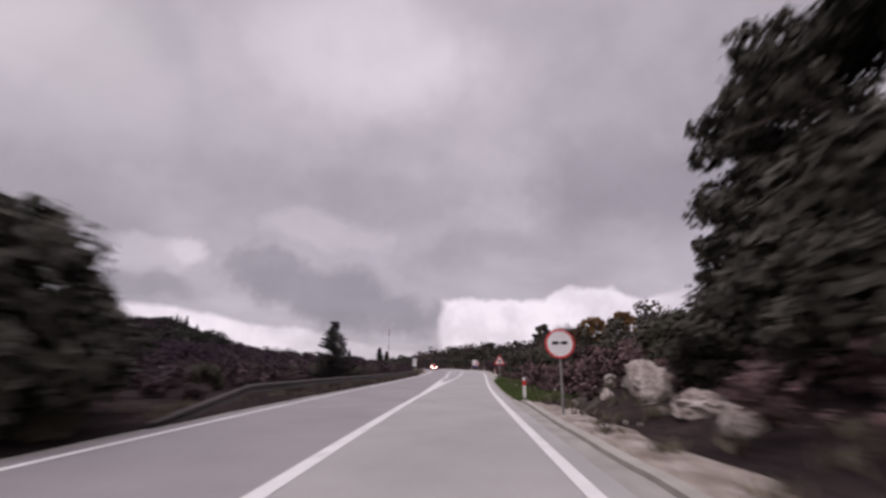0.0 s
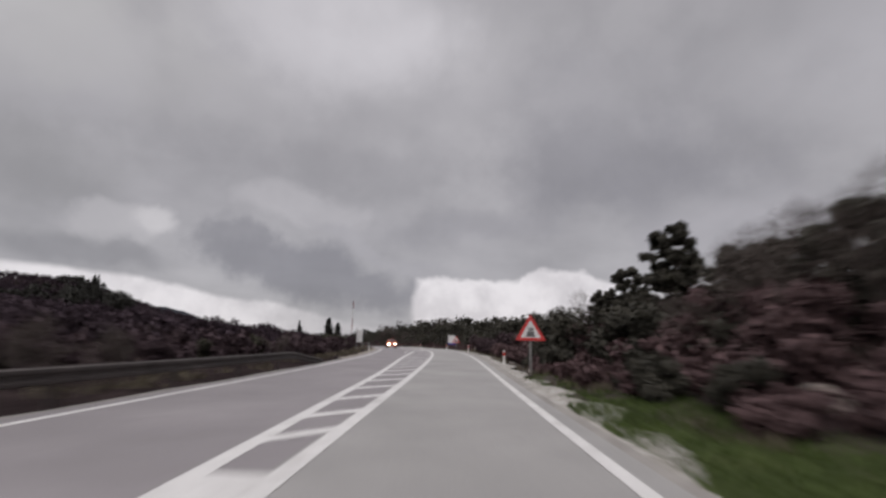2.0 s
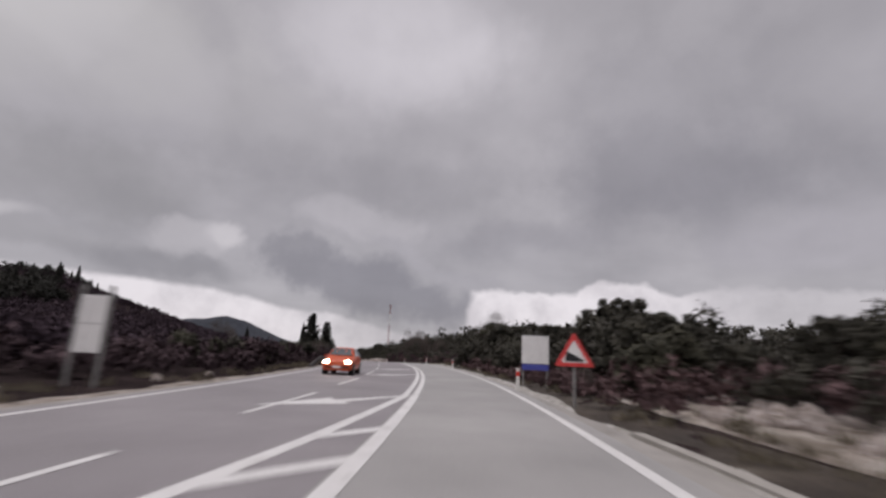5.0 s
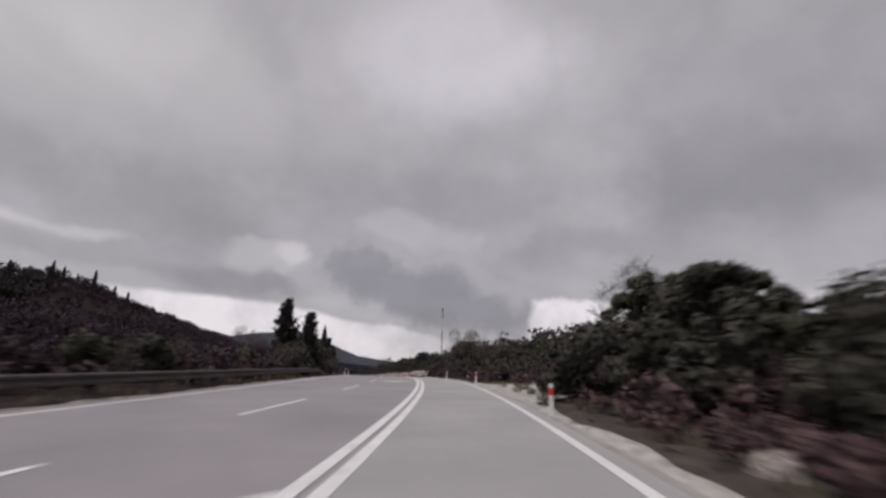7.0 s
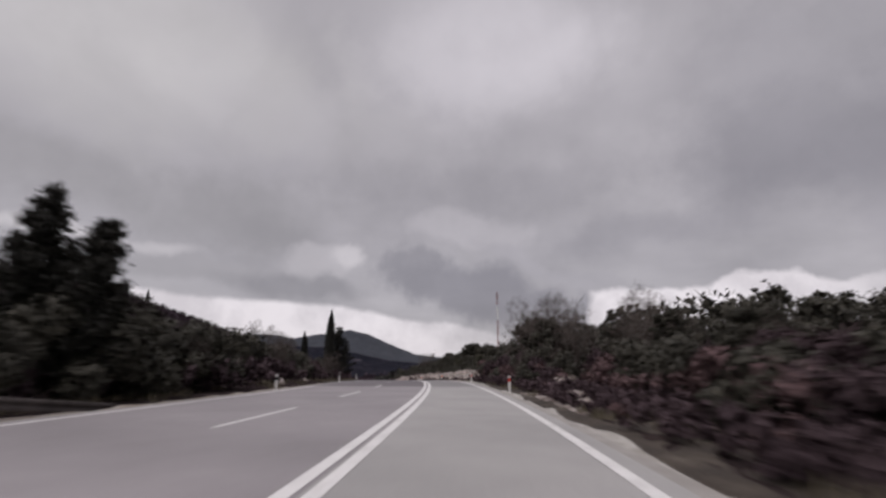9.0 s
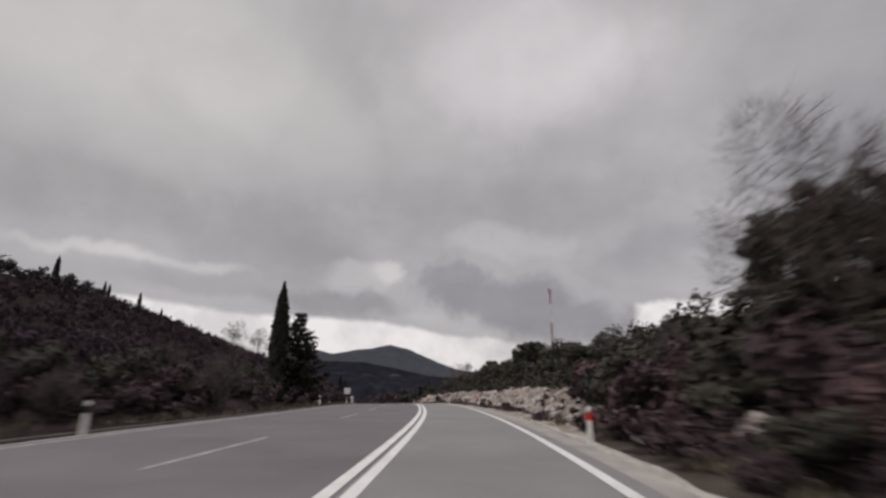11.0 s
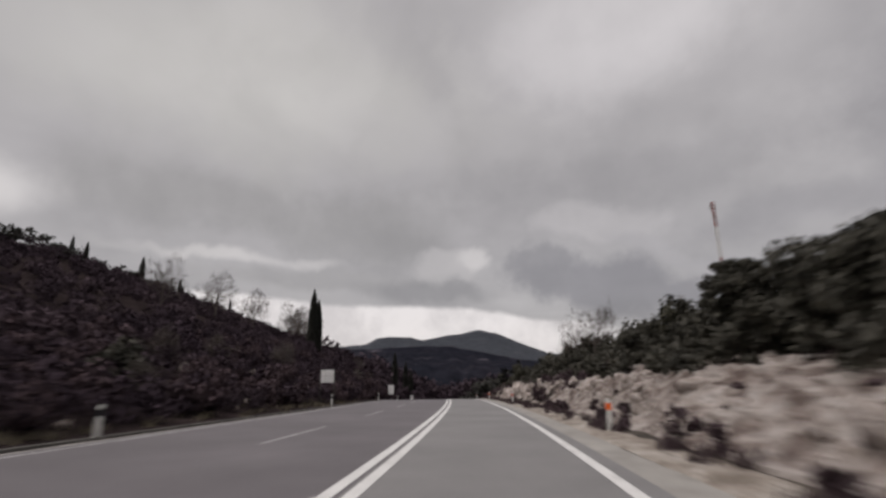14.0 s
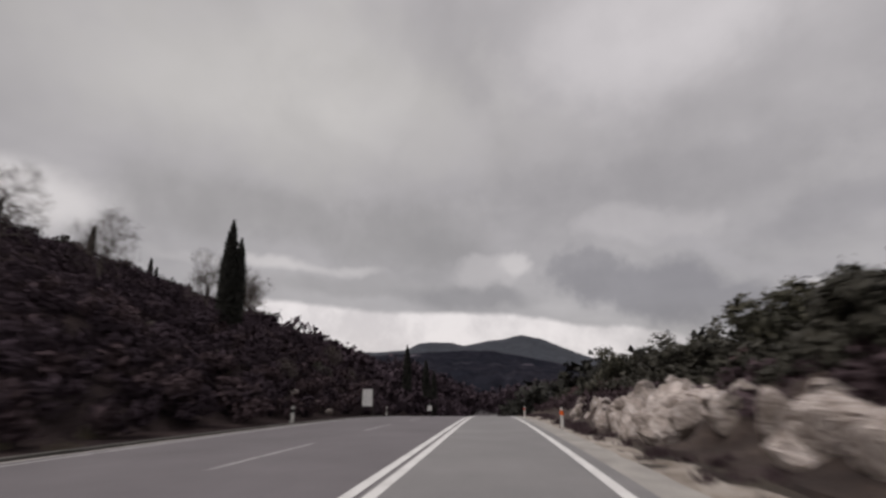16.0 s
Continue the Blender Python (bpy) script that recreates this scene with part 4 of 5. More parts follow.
        box(bm, (0.03, 0.16, 0.03), (sx * 0.825, 0.02, 0.80), 0.01)
        part("door_handle", bm, M_RUBBER, root, "black door handle")
        bm = bmesh.new()
        box(bm, (0.03, 2.0, 0.06), (sx * 0.825, 0.0, 0.52), 0.012)
        part("side_trim", bm, M_RUBBER, root, "black rubbing strip")
        for y in (-1.24, 1.22):
            bm = bmesh.new()
            rod(bm, (sx * 0.58, y, 0.30), (sx * 0.832, y, 0.30), 0.345, seg=28)
            part("wheel_arch", bm, M_RUBBER, root, "dark wheel arch")
            bm = bmesh.new()
            rod(bm, (sx * 0.66, y, 0.29), (sx * 0.845, y, 0.29), 0.29, seg=28)
            bmesh.ops.bevel(bm, geom=bm.edges[:], offset=0.025, segments=2, affect="EDGES")
            wheel = part("wheel", bm, M_RUBBER, root, "black tyre")
            bm = bmesh.new()
            rod(bm, (sx * 0.70, y, 0.29), (sx * 0.853, y, 0.29), 0.19, 0.17, seg=20)
            for k in range(5):
                a = k * 1.2566
                box(bm, (0.02, 0.05, 0.05), (sx * 0.856, y + 0.11 * math.cos(a), 0.29 + 0.11 * math.sin(a)), 0.008)
            part("rim", bm, M_GALV, wheel, "steel rim")
    bm = bmesh.new()
    box(bm, (1.34, 0.10, 0.17), (0, -1.93, 0.42), 0.04)
    part("bumper", bm, M_RUBBER, root, "dark front bumper")
    bm = bmesh.new()
    box(bm, (0.62, 0.05, 0.09), (0, -1.945, 0.64), 0.015)
    part("grille", bm, M_RUBBER, root, "dark grille")
    bm = bmesh.new()
    box(bm, (0.46, 0.02, 0.10), (0, -1.99, 0.43), 0.004)
    part("number_plate", bm, M_SIGNWHITE, root, "pale blank plate")
    root.matrix_basis = m


car(spot(109.0, -8.15, 0.0, 0))


# ---------- foliage ----------
def leaves(rng, centres, size, stretch=1.0, out=None):
    """Little pointed leaf sprays at the centres, turned at random; each faces outward, and is shaded as part of its clump."""
    n = len(centres)
    a = rng.normal(size=(n, 3))
    a[:, 2] = a[:, 2] * 0.7 * stretch
    a /= np.linalg.norm(a, axis=1, keepdims=True)
    b = rng.normal(size=(n, 3))
    b -= a * (a * b).sum(1, keepdims=True)
    b /= np.linalg.norm(b, axis=1, keepdims=True)
    k = rng.uniform(0.6, 1.3, (n, 1)) * np.broadcast_to(np.asarray(size, float).reshape(-1, 1), (n, 1))
    face = np.cross(a, b)
    if out is not None:
        b = b * np.where((face * out).sum(1, keepdims=True) < 0, -1.0, 1.0)
    a, b = a * k * stretch, b * k * 0.7
    v = np.stack([centres - a - b, centres + a * rng.uniform(0.7, 1.2, (n, 1)), centres - a * 0.8 + b], 1)
    if out is None:
        return v, None
    g = np.cross(v[:, 1] - v[:, 0], v[:, 2] - v[:, 0])
    g /= np.linalg.norm(g, axis=1, keepdims=True)
    soft = out * 0.6 + g * 0.55 + (0, 0, 0.25)
    return v, soft / np.linalg.norm(soft, axis=1, keepdims=True)


def leaf_mesh(name, leaf, mat):
    v, soft = leaf
    me = quads_mesh(name, v, mat)
    if soft is not None:
        normals = me.attributes.new("custom_normal", "FLOAT_VECTOR", "POINT")
        normals.data.foreach_set("vector", np.repeat(soft, 3, axis=0).astype(np.float32).ravel())
        me.update()
    return me


def blob_points(rng, n, blobs):
    """Points in the outer shells of several ellipsoids (x, y, z, rx, ry, rz), their leaf sizes and outward directions."""
    blobs = np.array(blobs, float)
    wgt = blobs[:, 3] * blobs[:, 4] + blobs[:, 3] * blobs[:, 5]
    pick = rng.choice(len(blobs), n, p=wgt / wgt.sum())
    d = rng.normal(size=(n, 3))
    d /= np.linalg.norm(d, axis=1, keepdims=True)
    r = rng.uniform(0.3, 1.0, (n, 1)) ** 0.6 * rng.uniform(0.86, 1.06, (n, 1))
    return blobs[pick, :3] + d * r * blobs[pick, 3:], np.interp(r[:, 0], [0.45, 0.75, 1.0], [1.75, 1.15, 0.62]), d


def limb_mesh(rng, name, height, spread, stems, forks, r0, mat, twig=3, deep=3):
    """Trunk or stems with limbs, tapered."""
    bm = bmesh.new()

    def grow(p, d, length, r, depth):
        q = p + d * length
        rod(bm, p, q, r, r * 0.62, 6 if r > 0.04 else 4)
        if depth == 0:
            return
        for _ in range(forks if depth > 1 else twig):
            nd = (d + Vector(rng.normal(size=3)) * spread + Vector((0, 0, 0.18))).normalized()
            start = p + d * length * float(rng.uniform(0.5, 1.0))
            grow(start, nd, length * float(rng.uniform(0.5, 0.8)), r * 0.6, depth - 1)

    for _ in range(stems):
        d = Vector((float(rng.normal()) * 0.22 * (stems > 1) + 0.04, float(rng.normal()) * 0.22 * (stems > 1), 1)).normalized()
        grow(Vector((0, 0, -0.25)), d, height * float(rng.uniform(0.38, 0.5)), r0, deep)
    me = bpy.data.meshes.new(name)
    bm.to_mesh(me)
    bm.free()
    me.materials.append(mat)
    return me


def plant(name, label, category, group, trunk, crown, crown_name="crown"):
    root = thing(name, label, category, group)
    part_mesh("trunk", trunk, root)
    if crown:
        part_mesh(crown_name, crown, root)
    return root


def bush_kind(seed, h, r, n, size, mat, name, label, category="bush", group="roadside bushes"):
    rng = np.random.default_rng(seed)
    blobs = []
    for _ in range(9):
        a, q = rng.uniform(0, 6.283), rng.uniform(0, 0.62) * r
        z = rng.uniform(0.28, 0.86) * h
        k = rng.uniform(0.30, 0.52)
        blobs.append((q * math.cos(a), q * math.sin(a), z, r * k, r * k, h * k * 0.62))
    pts, k, d = blob_points(rng, n, blobs)
    pts[:, 2] = np.maximum(pts[:, 2], 0.05)
    crown = leaf_mesh("crown", leaves(rng, pts, size * k, 1.0, d), mat)
    trunk = limb_mesh(rng, "trunk", h * 0.95, 0.45, 4, 2, 0.035, M_BARK, 2, 2)
    return plant(name, label, category, group, trunk, crown)


def tree_kind(seed, h, r, n, size, mat, label, low=0.35, group="roadside trees"):
    rng = np.random.default_rng(seed)
    blobs = []
    for _ in range(130):
        a, z = rng.uniform(0, 6.283), low * 0.45 + (0.97 - low * 0.45) * rng.uniform(0, 1) ** 0.85
        q = r * math.sqrt(max(0.0, 1 - ((z - 0.47) / 0.53) ** 2)) * math.sqrt(rng.uniform(0.0, 1.0))
        k = rng.uniform(0.10, 0.22)
        blobs.append((q * math.cos(a), q * math.sin(a), z * h, r * k, r * k, r * k * 0.8))
    pts, k, d = blob_points(rng, n, blobs)
    crown = leaf_mesh("crown", leaves(rng, pts, size * k, 1.0, d), mat)
    trunk = limb_mesh(rng, "trunk", h, 0.42, 1, 3, 0.022 * h, M_BARK, 3)
    return plant("tree", label, "tree", group, trunk, crown)


def bare_kind(seed, h, label, name="bare_tree", stems=1, group="bare trees"):
    rng = np.random.default_rng(seed)
    bm_mesh = limb_mesh(rng, "trunk", h, 0.5, stems, 3, 0.016 * h, M_TWIG, 4, 4 if stems == 1 else 3)
    blobs = []
    for _ in range(16):
        a, q, z = rng.uniform(0, 6.283), rng.uniform(0, 0.3) * h, rng.uniform(0.42, 0.92) * h
        blobs.append((q * math.cos(a), q * math.sin(a), z, 0.15 * h, 0.15 * h, 0.14 * h))
    pts, k, d = blob_points(rng, 2400 if stems == 1 else 1500, blobs)
    a = d + rng.normal(size=d.shape) * 0.5 + (0, 0, 0.5)
    a *= rng.uniform(0.25, 0.6, (len(a), 1)) * h / 6 / np.linalg.norm(a, axis=1, keepdims=True)
    b = np.cross(a, rng.normal(size=a.shape))
    b *= 0.011 / np.linalg.norm(b, axis=1, keepdims=True)
    root = thing(name, label, "tree" if stems == 1 else "bush", group)
    part_mesh("trunk", bm_mesh, root)
    part_mesh("crown", quads_mesh("crown", np.stack([pts - b, pts + b, pts + a], 1), M_TWIG), root)
    return root


def cypress_kind(seed, h, r, label, n):
    rng = np.random.default_rng(seed)
    z = rng.uniform(0, 1, n) ** 0.85
    wid = r * np.interp(z, [0, 0.12, 0.35, 0.6, 0.8, 0.93, 1.0], [0.75, 0.95, 1.0, 0.84, 0.5, 0.2, 0.02])
    a = rng.uniform(0, 6.283, n)
    lump = 1 + 0.10 * np.sin(a * 3 + z * 19) + 0.08 * np.sin(a * 5 - z * 31)
    q = wid * lump * rng.uniform(0.5, 1.0, n) ** 0.5
    pts = np.stack([q * np.cos(a), q * np.sin(a), 0.25 + z * (h - 0.25)], 1)
    out = np.stack([np.cos(a), np.sin(a), np.full(n, 0.25)], 1)
    crown = leaf_mesh("crown", leaves(rng, pts, np.where(q > 0.8 * wid, 0.11, 0.19) * np.minimum(1.0, 0.3 + 1.4 * wid / r), 1.7, out / 1.03), M_CYPRESS)
    bm = bmesh.new()
    rod(bm, (0, 0, -0.4), (0, 0, h * 0.9), 0.15, 0.02, 8)
    me = bpy.data.meshes.new("trunk")
    bm.to_mesh(me)
    bm.free()
    me.materials.append(M_BARK)
    return plant("cypress_tree", label, "tree", "cypresses", me, crown)


def conifer_kind(seed, h, r, label, lift, taper, spread):
    """Layered boughs round a straight trunk, with gaps between."""
    rng = np.random.default_rng(seed)
    pts, bm = [], bmesh.new()
    rod(bm, (0, 0, -0.4), (0, 0, h), 0.13, 0.02, 8)
    z = 0.12 * h
    while z < h * 0.98:
        reach = r * (1 - z / h) ** taper + 0.12
        for _ in range(6):
            a, l = rng.uniform(0, 6.283), reach * rng.uniform(0.55, 1.15)
            end = Vector((l * math.cos(a), l * math.sin(a), z + lift * l))
            rod(bm, (0, 0, z), end, 0.028, 0.008, 4)
            m = int(75 * l) + 16
            t = rng.uniform(0.2, 1.05, m)
            pts.append(np.stack([end.x * t, end.y * t, z + lift * l * t * t], 1) + rng.normal(size=(m, 3)) * spread)
        z += 0.055 * h
    me = bpy.data.meshes.new("trunk")
    bm.to_mesh(me)
    bm.free()
    me.materials.append(M_BARK)
    return plant("conifer_tree", label, "tree", "conifers", me, leaf_mesh("crown", leaves(rng, np.concatenate(pts), 0.135), M_CYPRESS))


used = set()


def set_plant(kind, s, u, turn=0.0, scale=1.0, sink=0.1):
    """The first use places the kind itself, later ones a copy."""
    p = land(s, u, -sink * scale)
    m = pose(*p, 0, 0, turn) @ Matrix.Diagonal((scale, scale, scale, 1))
    if kind.name in used:
        return copy_thing_scaled(kind, m)
    used.add(kind.name)
    kind.matrix_basis = m
    return kind


def copy_thing_scaled(kind, m):
    k = kind.scale.copy()
    return copy_thing(kind, m @ Matrix.Diagonal((1 / k.x, 1 / k.y, 1 / k.z, 1)))


GREEN = [bush_kind(11 + k, h, r, 2300, 0.106, M_LEAF, "evergreen_bush", "dense dark green evergreen bush on the verge")
         for k, (h, r) in enumerate(((2.6, 1.7), (3.2, 1.9), (2.1, 1.6)))]
OLIVE = [bush_kind(31 + k, h, r, 2100, 0.106, M_LEAF2, "olive_green_bush", "olive-green leafy bush on the verge")
         for k, (h, r) in enumerate(((2.4, 1.5), (3.0, 1.7)))]
BROWN = [bush_kind(51 + k, h, r, 1600, 0.096, M_BROWN, "brown_shrub", "reddish-brown wintry shrub on the bank")
         for k, (h, r) in enumerate(((1.7, 1.5), (2.2, 1.6), (1.2, 1.3)))]
DARK = [bush_kind(61 + k, h, r, 1400, 0.09, M_BRAMBLE, "dark_shrub", "dark purplish-brown wintry shrub on the roadside bank")
        for k, (h, r) in enumerate(((1.7, 1.5), (2.2, 1.6), (1.3, 1.3)))]
TREES = [tree_kind(71 + k, h, r, 15000, 0.10, M_LEAF, "dark green oak-like tree with a dense crown", low)
         for k, (h, r, low) in enumerate(((6.0, 2.8, 0.25), (7.5, 3.2, 0.3), (5.0, 2.5, 0.2)))]
SLIM = tree_kind(78, 6.0, 1.35, 9000, 0.09, M_LEAF, "slim dark green tree with an uneven pointed crown", 0.12)
OLTREE = tree_kind(91, 5.5, 2.6, 13000, 0.10, M_LEAF2, "olive-green tree with a loose crown")
AUTUMN = tree_kind(95, 5.0, 2.2, 11000, 0.078, M_RUST, "tree in orange-brown autumn leaf", 0.2)
BARE = [bare_kind(101 + k, h, "leafless tree with fine bare branches") for k, h in enumerate((6.0, 8.0))]
TWIGS = [bare_kind(111 + k, h, "leafless grey-brown thicket of bare twigs", "bare_thicket", 5, "bare thickets") for k, h in enumerate((2.6, 3.4))]
CYP = [cypress_kind(121, 10.5, 0.74, "tall slender dark cypress", 9500), cypress_kind(122, 6.5, 0.5, "slender dark cypress on the hillside", 1500)]
CONIF = conifer_kind(131, 8.5, 3.1, "dark conifer with layered boughs", 0.25, 0.9, (0.14, 0.14, 0.08))
PLUME = conifer_kind(132, 8.5, 1.75, "dark conifer with upswept feathery boughs", 0.6, 0.62, (0.15, 0.15, 0.12))

rnd = random.Random(5)

# large single trees
set_plant(TREES[1], -1.0, 10.8, 20, 1.42)
set_plant(TREES[0], -8.0, 11.5, 80, 1.5)
set_plant(TREES[2], 3.5, 11.0, 10, 1.15)
set_plant(TREES[1], -4.0, 9.8, 250, 1.3)
set_plant(TREES[0], -5.0, -12.6, 140, 0.9)
set_plant(GREEN[1], -8.0, -10.4, 30, 1.5)
set_plant(GREEN[2], -5.5, -10.2, 10, 1.5)
set_plant(GREEN[0], -9.5, -11.5, 100, 1.5)
set_plant(TREES[2], -7.5, -12.5, 10, 1.1)
set_plant(TREES[2], -2.0, 8.2, 210, 1.1)
set_plant(GREEN[1], -5.0, 6.4, 30, 1.5)
set_plant(GREEN[0], -7.5, 5.4, 80, 1.3)
set_plant(GREEN[0], -2.5, -12.0, 60, 1.2)
set_plant(CONIF, 19.0, -11.2, 0, 0.56)
set_plant(AUTUMN, 33.0, 10.5, 0, 0.9)
set_plant(AUTUMN, 29.0, 12.5, 120, 0.8)
set_plant(SLIM, 42.0, 6.8, 30, 0.92)
set_plant(SLIM, 43.4, 7.6, 200, 0.8)
set_plant(SLIM, 48.4, 7.2, 100, 0.86)
set_plant(SLIM, 51.0, 7.0, 70, 0.62)
set_plant(SLIM, 53.5, 7.6, 310, 0.72)
set_plant(TREES[0], 47.5, 7.6, 200, 0.6)
set_plant(BARE[0], 38.0, 9.0, 10, 0.75)
set_plant(TREES[2], 35.5, 8.8, 70, 0.78)
set_plant(TREES[2], 39.5, 8.6, 170, 0.75)
set_plant(BARE[0], 34.0, 7.4, 200, 0.7)
set_plant(TWIGS[1], 36.5, 6.8, 20, 1.25)
set_plant(BARE[0], 57.0, 7.6, 60, 0.75)
set_plant(BARE[0], 76.0, 8.9, 30, 0.45)
set_plant(OLTREE, 85.8, 6.6, 300, 0.6)
set_plant(GREEN[0], 84.4, 5.2, 40, 1.05)
set_plant(GREEN[1], 82.4, 4.8, 140, 0.95)
set_plant(GREEN[2], 86.6, 6.8, 240, 1.0)
set_plant(GREEN[0], 89.5, 7.8, 90, 0.9)
set_plant(TREES[2], 79.3, 6.0, 45, 0.72)
set_plant(GREEN[1], 77.6, 4.6, 60, 1.05)
set_plant(OLTREE, 71.8, 6.0, 130, 0.52)
set_plant(OLIVE[1], 74.6, 6.2, 30, 0.9)
set_plant(TREES[2], 77.0, 5.6, 145, 0.66)
set_plant(TREES[0], 95.0, 9.0, 160, 0.42)
set_plant(OLTREE, 92.0, 8.6, 260, 0.42)
set_plant(TREES[2], 103.0, 8.0, 330, 0.66)
set_plant(TREES[0], 110.0, 8.5, 40, 0.85)
set_plant(TREES[2], 133.0, 6.0, 100, 0.92)
set_plant(GREEN[0], 131.0, 4.6, 100, 1.1)
set_plant(GREEN[1], 136.0, 4.8, 100, 1.0)
set_plant(OLTREE, 138.5, 6.8, 10, 0.95)
set_plant(TREES[2], 135.5, 7.6, 210, 0.98)
set_plant(TREES[0], 125.0, 9.0, 300, 0.8)
set_plant(BARE[0], 143.0, 7.6, 0, 1.15)
set_plant(OLTREE, 162.0, 8.5, 70, 0.70)
set_plant(TREES[2], 171.0, 8.5, 50, 0.62)
set_plant(SLIM, 180.6, 7.0, 150, 0.68)
set_plant(BARE[0], 179.6, 7.6, 20, 0.78)
set_plant(BARE[0], 176.6, 7.4, 140, 0.8)
set_plant(SLIM, 174.6, 7.0, 60, 0.6)
set_plant(BARE[0], 196.5, 6.8, 0, 1.2)
set_plant(BARE[0], 192.0, 7.2, 50, 1.1)
set_plant(BARE[0], 201.5, 6.6, 110, 1.25)
set_plant(BARE[0], 188.0, 7.0, 170, 0.8)
set_plant(TREES[2], 193.0, 6.6, 20, 0.95)
set_plant(TREES[0], 203.0, 8.0, 60, 0.95)
set_plant(TREES[0], 245.5, 9.2, 130, 0.82)
set_plant(TREES[2], 250.0, 10.5, 220, 0.8)
set_plant(TREES[2], 268.0, 9.8, 80, 0.68)
set_plant(TREES[2], 292.5, 9.8, 20, 0.62)
for s, u, k in ((281.2, 3.2, 0.45), (282.3, 3.5, 0.5), (283.2, 3.1, 0.42), (284.2, 3.5, 0.5)):
    set_plant(DARK[int(s) % 3], s, u, s * 31, k)
set_plant(BARE[1], 288.0, 9.0, 200, 0.7)
set_plant(BARE[0], 291.5, 8.0, 100, 0.8)

# left: paired conifers, cypresses, ridge trees
set_plant(PLUME, 171.3, -17.9, 0, 0.97)
set_plant(PLUME, 171.0, -15.3, 70, 0.80)
set_plant(CYP[0], 238.0, -17.3, 0, 1.08)
set_plant(CONIF, 240.5, -16.0, 30, 1.08)
set_plant(CYP[0], 324.4, -25.7, 40, 1.0)
set_plant(CYP[0], 324.9, -25.0, 200, 0.86)
set_plant(CYP[0], 376.0, -17.8, 90, 1.1)
set_plant(CYP[0], 398.0, -15.2, 10, 1.05)
set_plant(CYP[0], 393.0, -16.4, 60, 1.15)
set_plant(CYP[1], 222.0, -20.0, 0, 0.5)
for s, u, k in ((330, -31, 1.0), (336, -30, 1.05), (341, -33, 0.95), (348, -36, 0.95), (312, -36, 1.05), (318, -33, 1.0), (306, -40, 1.05)):
    set_plant(BARE[0], s, u, s * 7, k * 1.2)
for s, u, k in ((205, -84, 0.8), (213, -88, 0.6), (226, -86, 1.0), (233, -90, 0.7), (262, -92, 0.9), (268, -90, 0.7), (283, -90, 1.0), (299, -92, 0.8),
                (305, -90, 0.6), (330, -92, 1.1), (351, -90, 0.7), (358, -92, 0.8), (378, -91, 1.1), (396, -90, 0.9), (401, -92, 0.7), (425, -92, 0.9),
                (432, -90, 1.0), (455, -90, 0.7)):
    set_plant(CYP[1], s, u, s * 5, k * 1.25)

# rows of bushes by stretch of the right-hand verge: from, to, nearest, farthest, count, kinds, scale
for s0, s1, u0, u1, n, kinds, k0, k1 in (
        (-16, 3, 4.2, 8.5, 16, GREEN + OLIVE[:1] + TWIGS[:1], 0.7, 1.2),
        (3, 40, 3.9, 9.5, 44, BROWN + BROWN + BROWN + TWIGS[:1] + OLIVE[:1], 0.75, 1.1),
        (36, 58, 3.6, 8.0, 26, GREEN[:2] + BROWN + TWIGS[:1], 0.75, 1.15),
        (54, 77, 3.4, 9.0, 40, BROWN + BROWN + TWIGS[:1], 0.7, 1.0),
        (72.5, 80.8, 2.5, 7.0, 24, DARK + GREEN[2:], 0.8, 1.15),
        (5, 30, 3.3, 4.4, 16, BROWN[2:] + BROWN[:1], 0.5, 0.8),
        (30, 52, 2.4, 3.2, 14, BROWN[2:] + GREEN[2:], 0.45, 0.7),
        (50, 78, 2.6, 3.5, 16, BROWN[2:] + BROWN[:1], 0.5, 0.75),
        (94, 134, 2.3, 3.6, 14, BROWN[2:] + BROWN[:1] + TWIGS[:1], 0.3, 0.5),
        (160, 204, 2.3, 3.2, 16, BROWN[2:] + BROWN[:1] + GREEN[2:], 0.35, 0.55),
        (97, 130, 4.2, 9.0, 34, GREEN + OLIVE + GREEN[:1], 0.75, 1.15),
        (122, 131, 4.6, 8.0, 9, GREEN + BROWN[:1] + OLIVE, 0.8, 1.15),
        (131, 144, 2.5, 6.5, 20, GREEN + DARK, 0.7, 1.05),
        (276, 293, 4.4, 8.5, 14, DARK + GREEN, 0.5, 0.85),
        (142, 160, 5.8, 9.5, 22, GREEN + GREEN + OLIVE, 0.6, 0.88),
        (160, 214, 3.5, 8.5, 58, GREEN + DARK + BROWN[:1] + TWIGS[:1], 0.75, 1.15),
        (208, 300, 7.0, 11.5, 66, GREEN + OLIVE + GREEN, 0.6, 0.9),
        (226, 262, 8.0, 11.5, 30, GREEN[:2] + OLIVE[:1], 0.9, 1.15),
        (62, 86, 7.5, 10.5, 18, BROWN + TWIGS[:1] + OLIVE[:1], 0.7, 1.0),
        (296, 345, 6.0, 12.0, 28, GREEN + OLIVE + BROWN, 0.85, 1.3)):
    for k in range(n):
        s = s0 + (s1 - s0) * (k + rnd.uniform(0.1, 0.9)) / n
        plant, u, turn, size = rnd.choice(kinds), rnd.uniform(u0, u1), rnd.uniform(0, 360), rnd.uniform(k0, k1)
        if not (83.5 < s < 97 and u < 4.5) and not (168.5 < s < 178.5 and u < 4.3):
            set_plant(plant, s, u, turn, size)
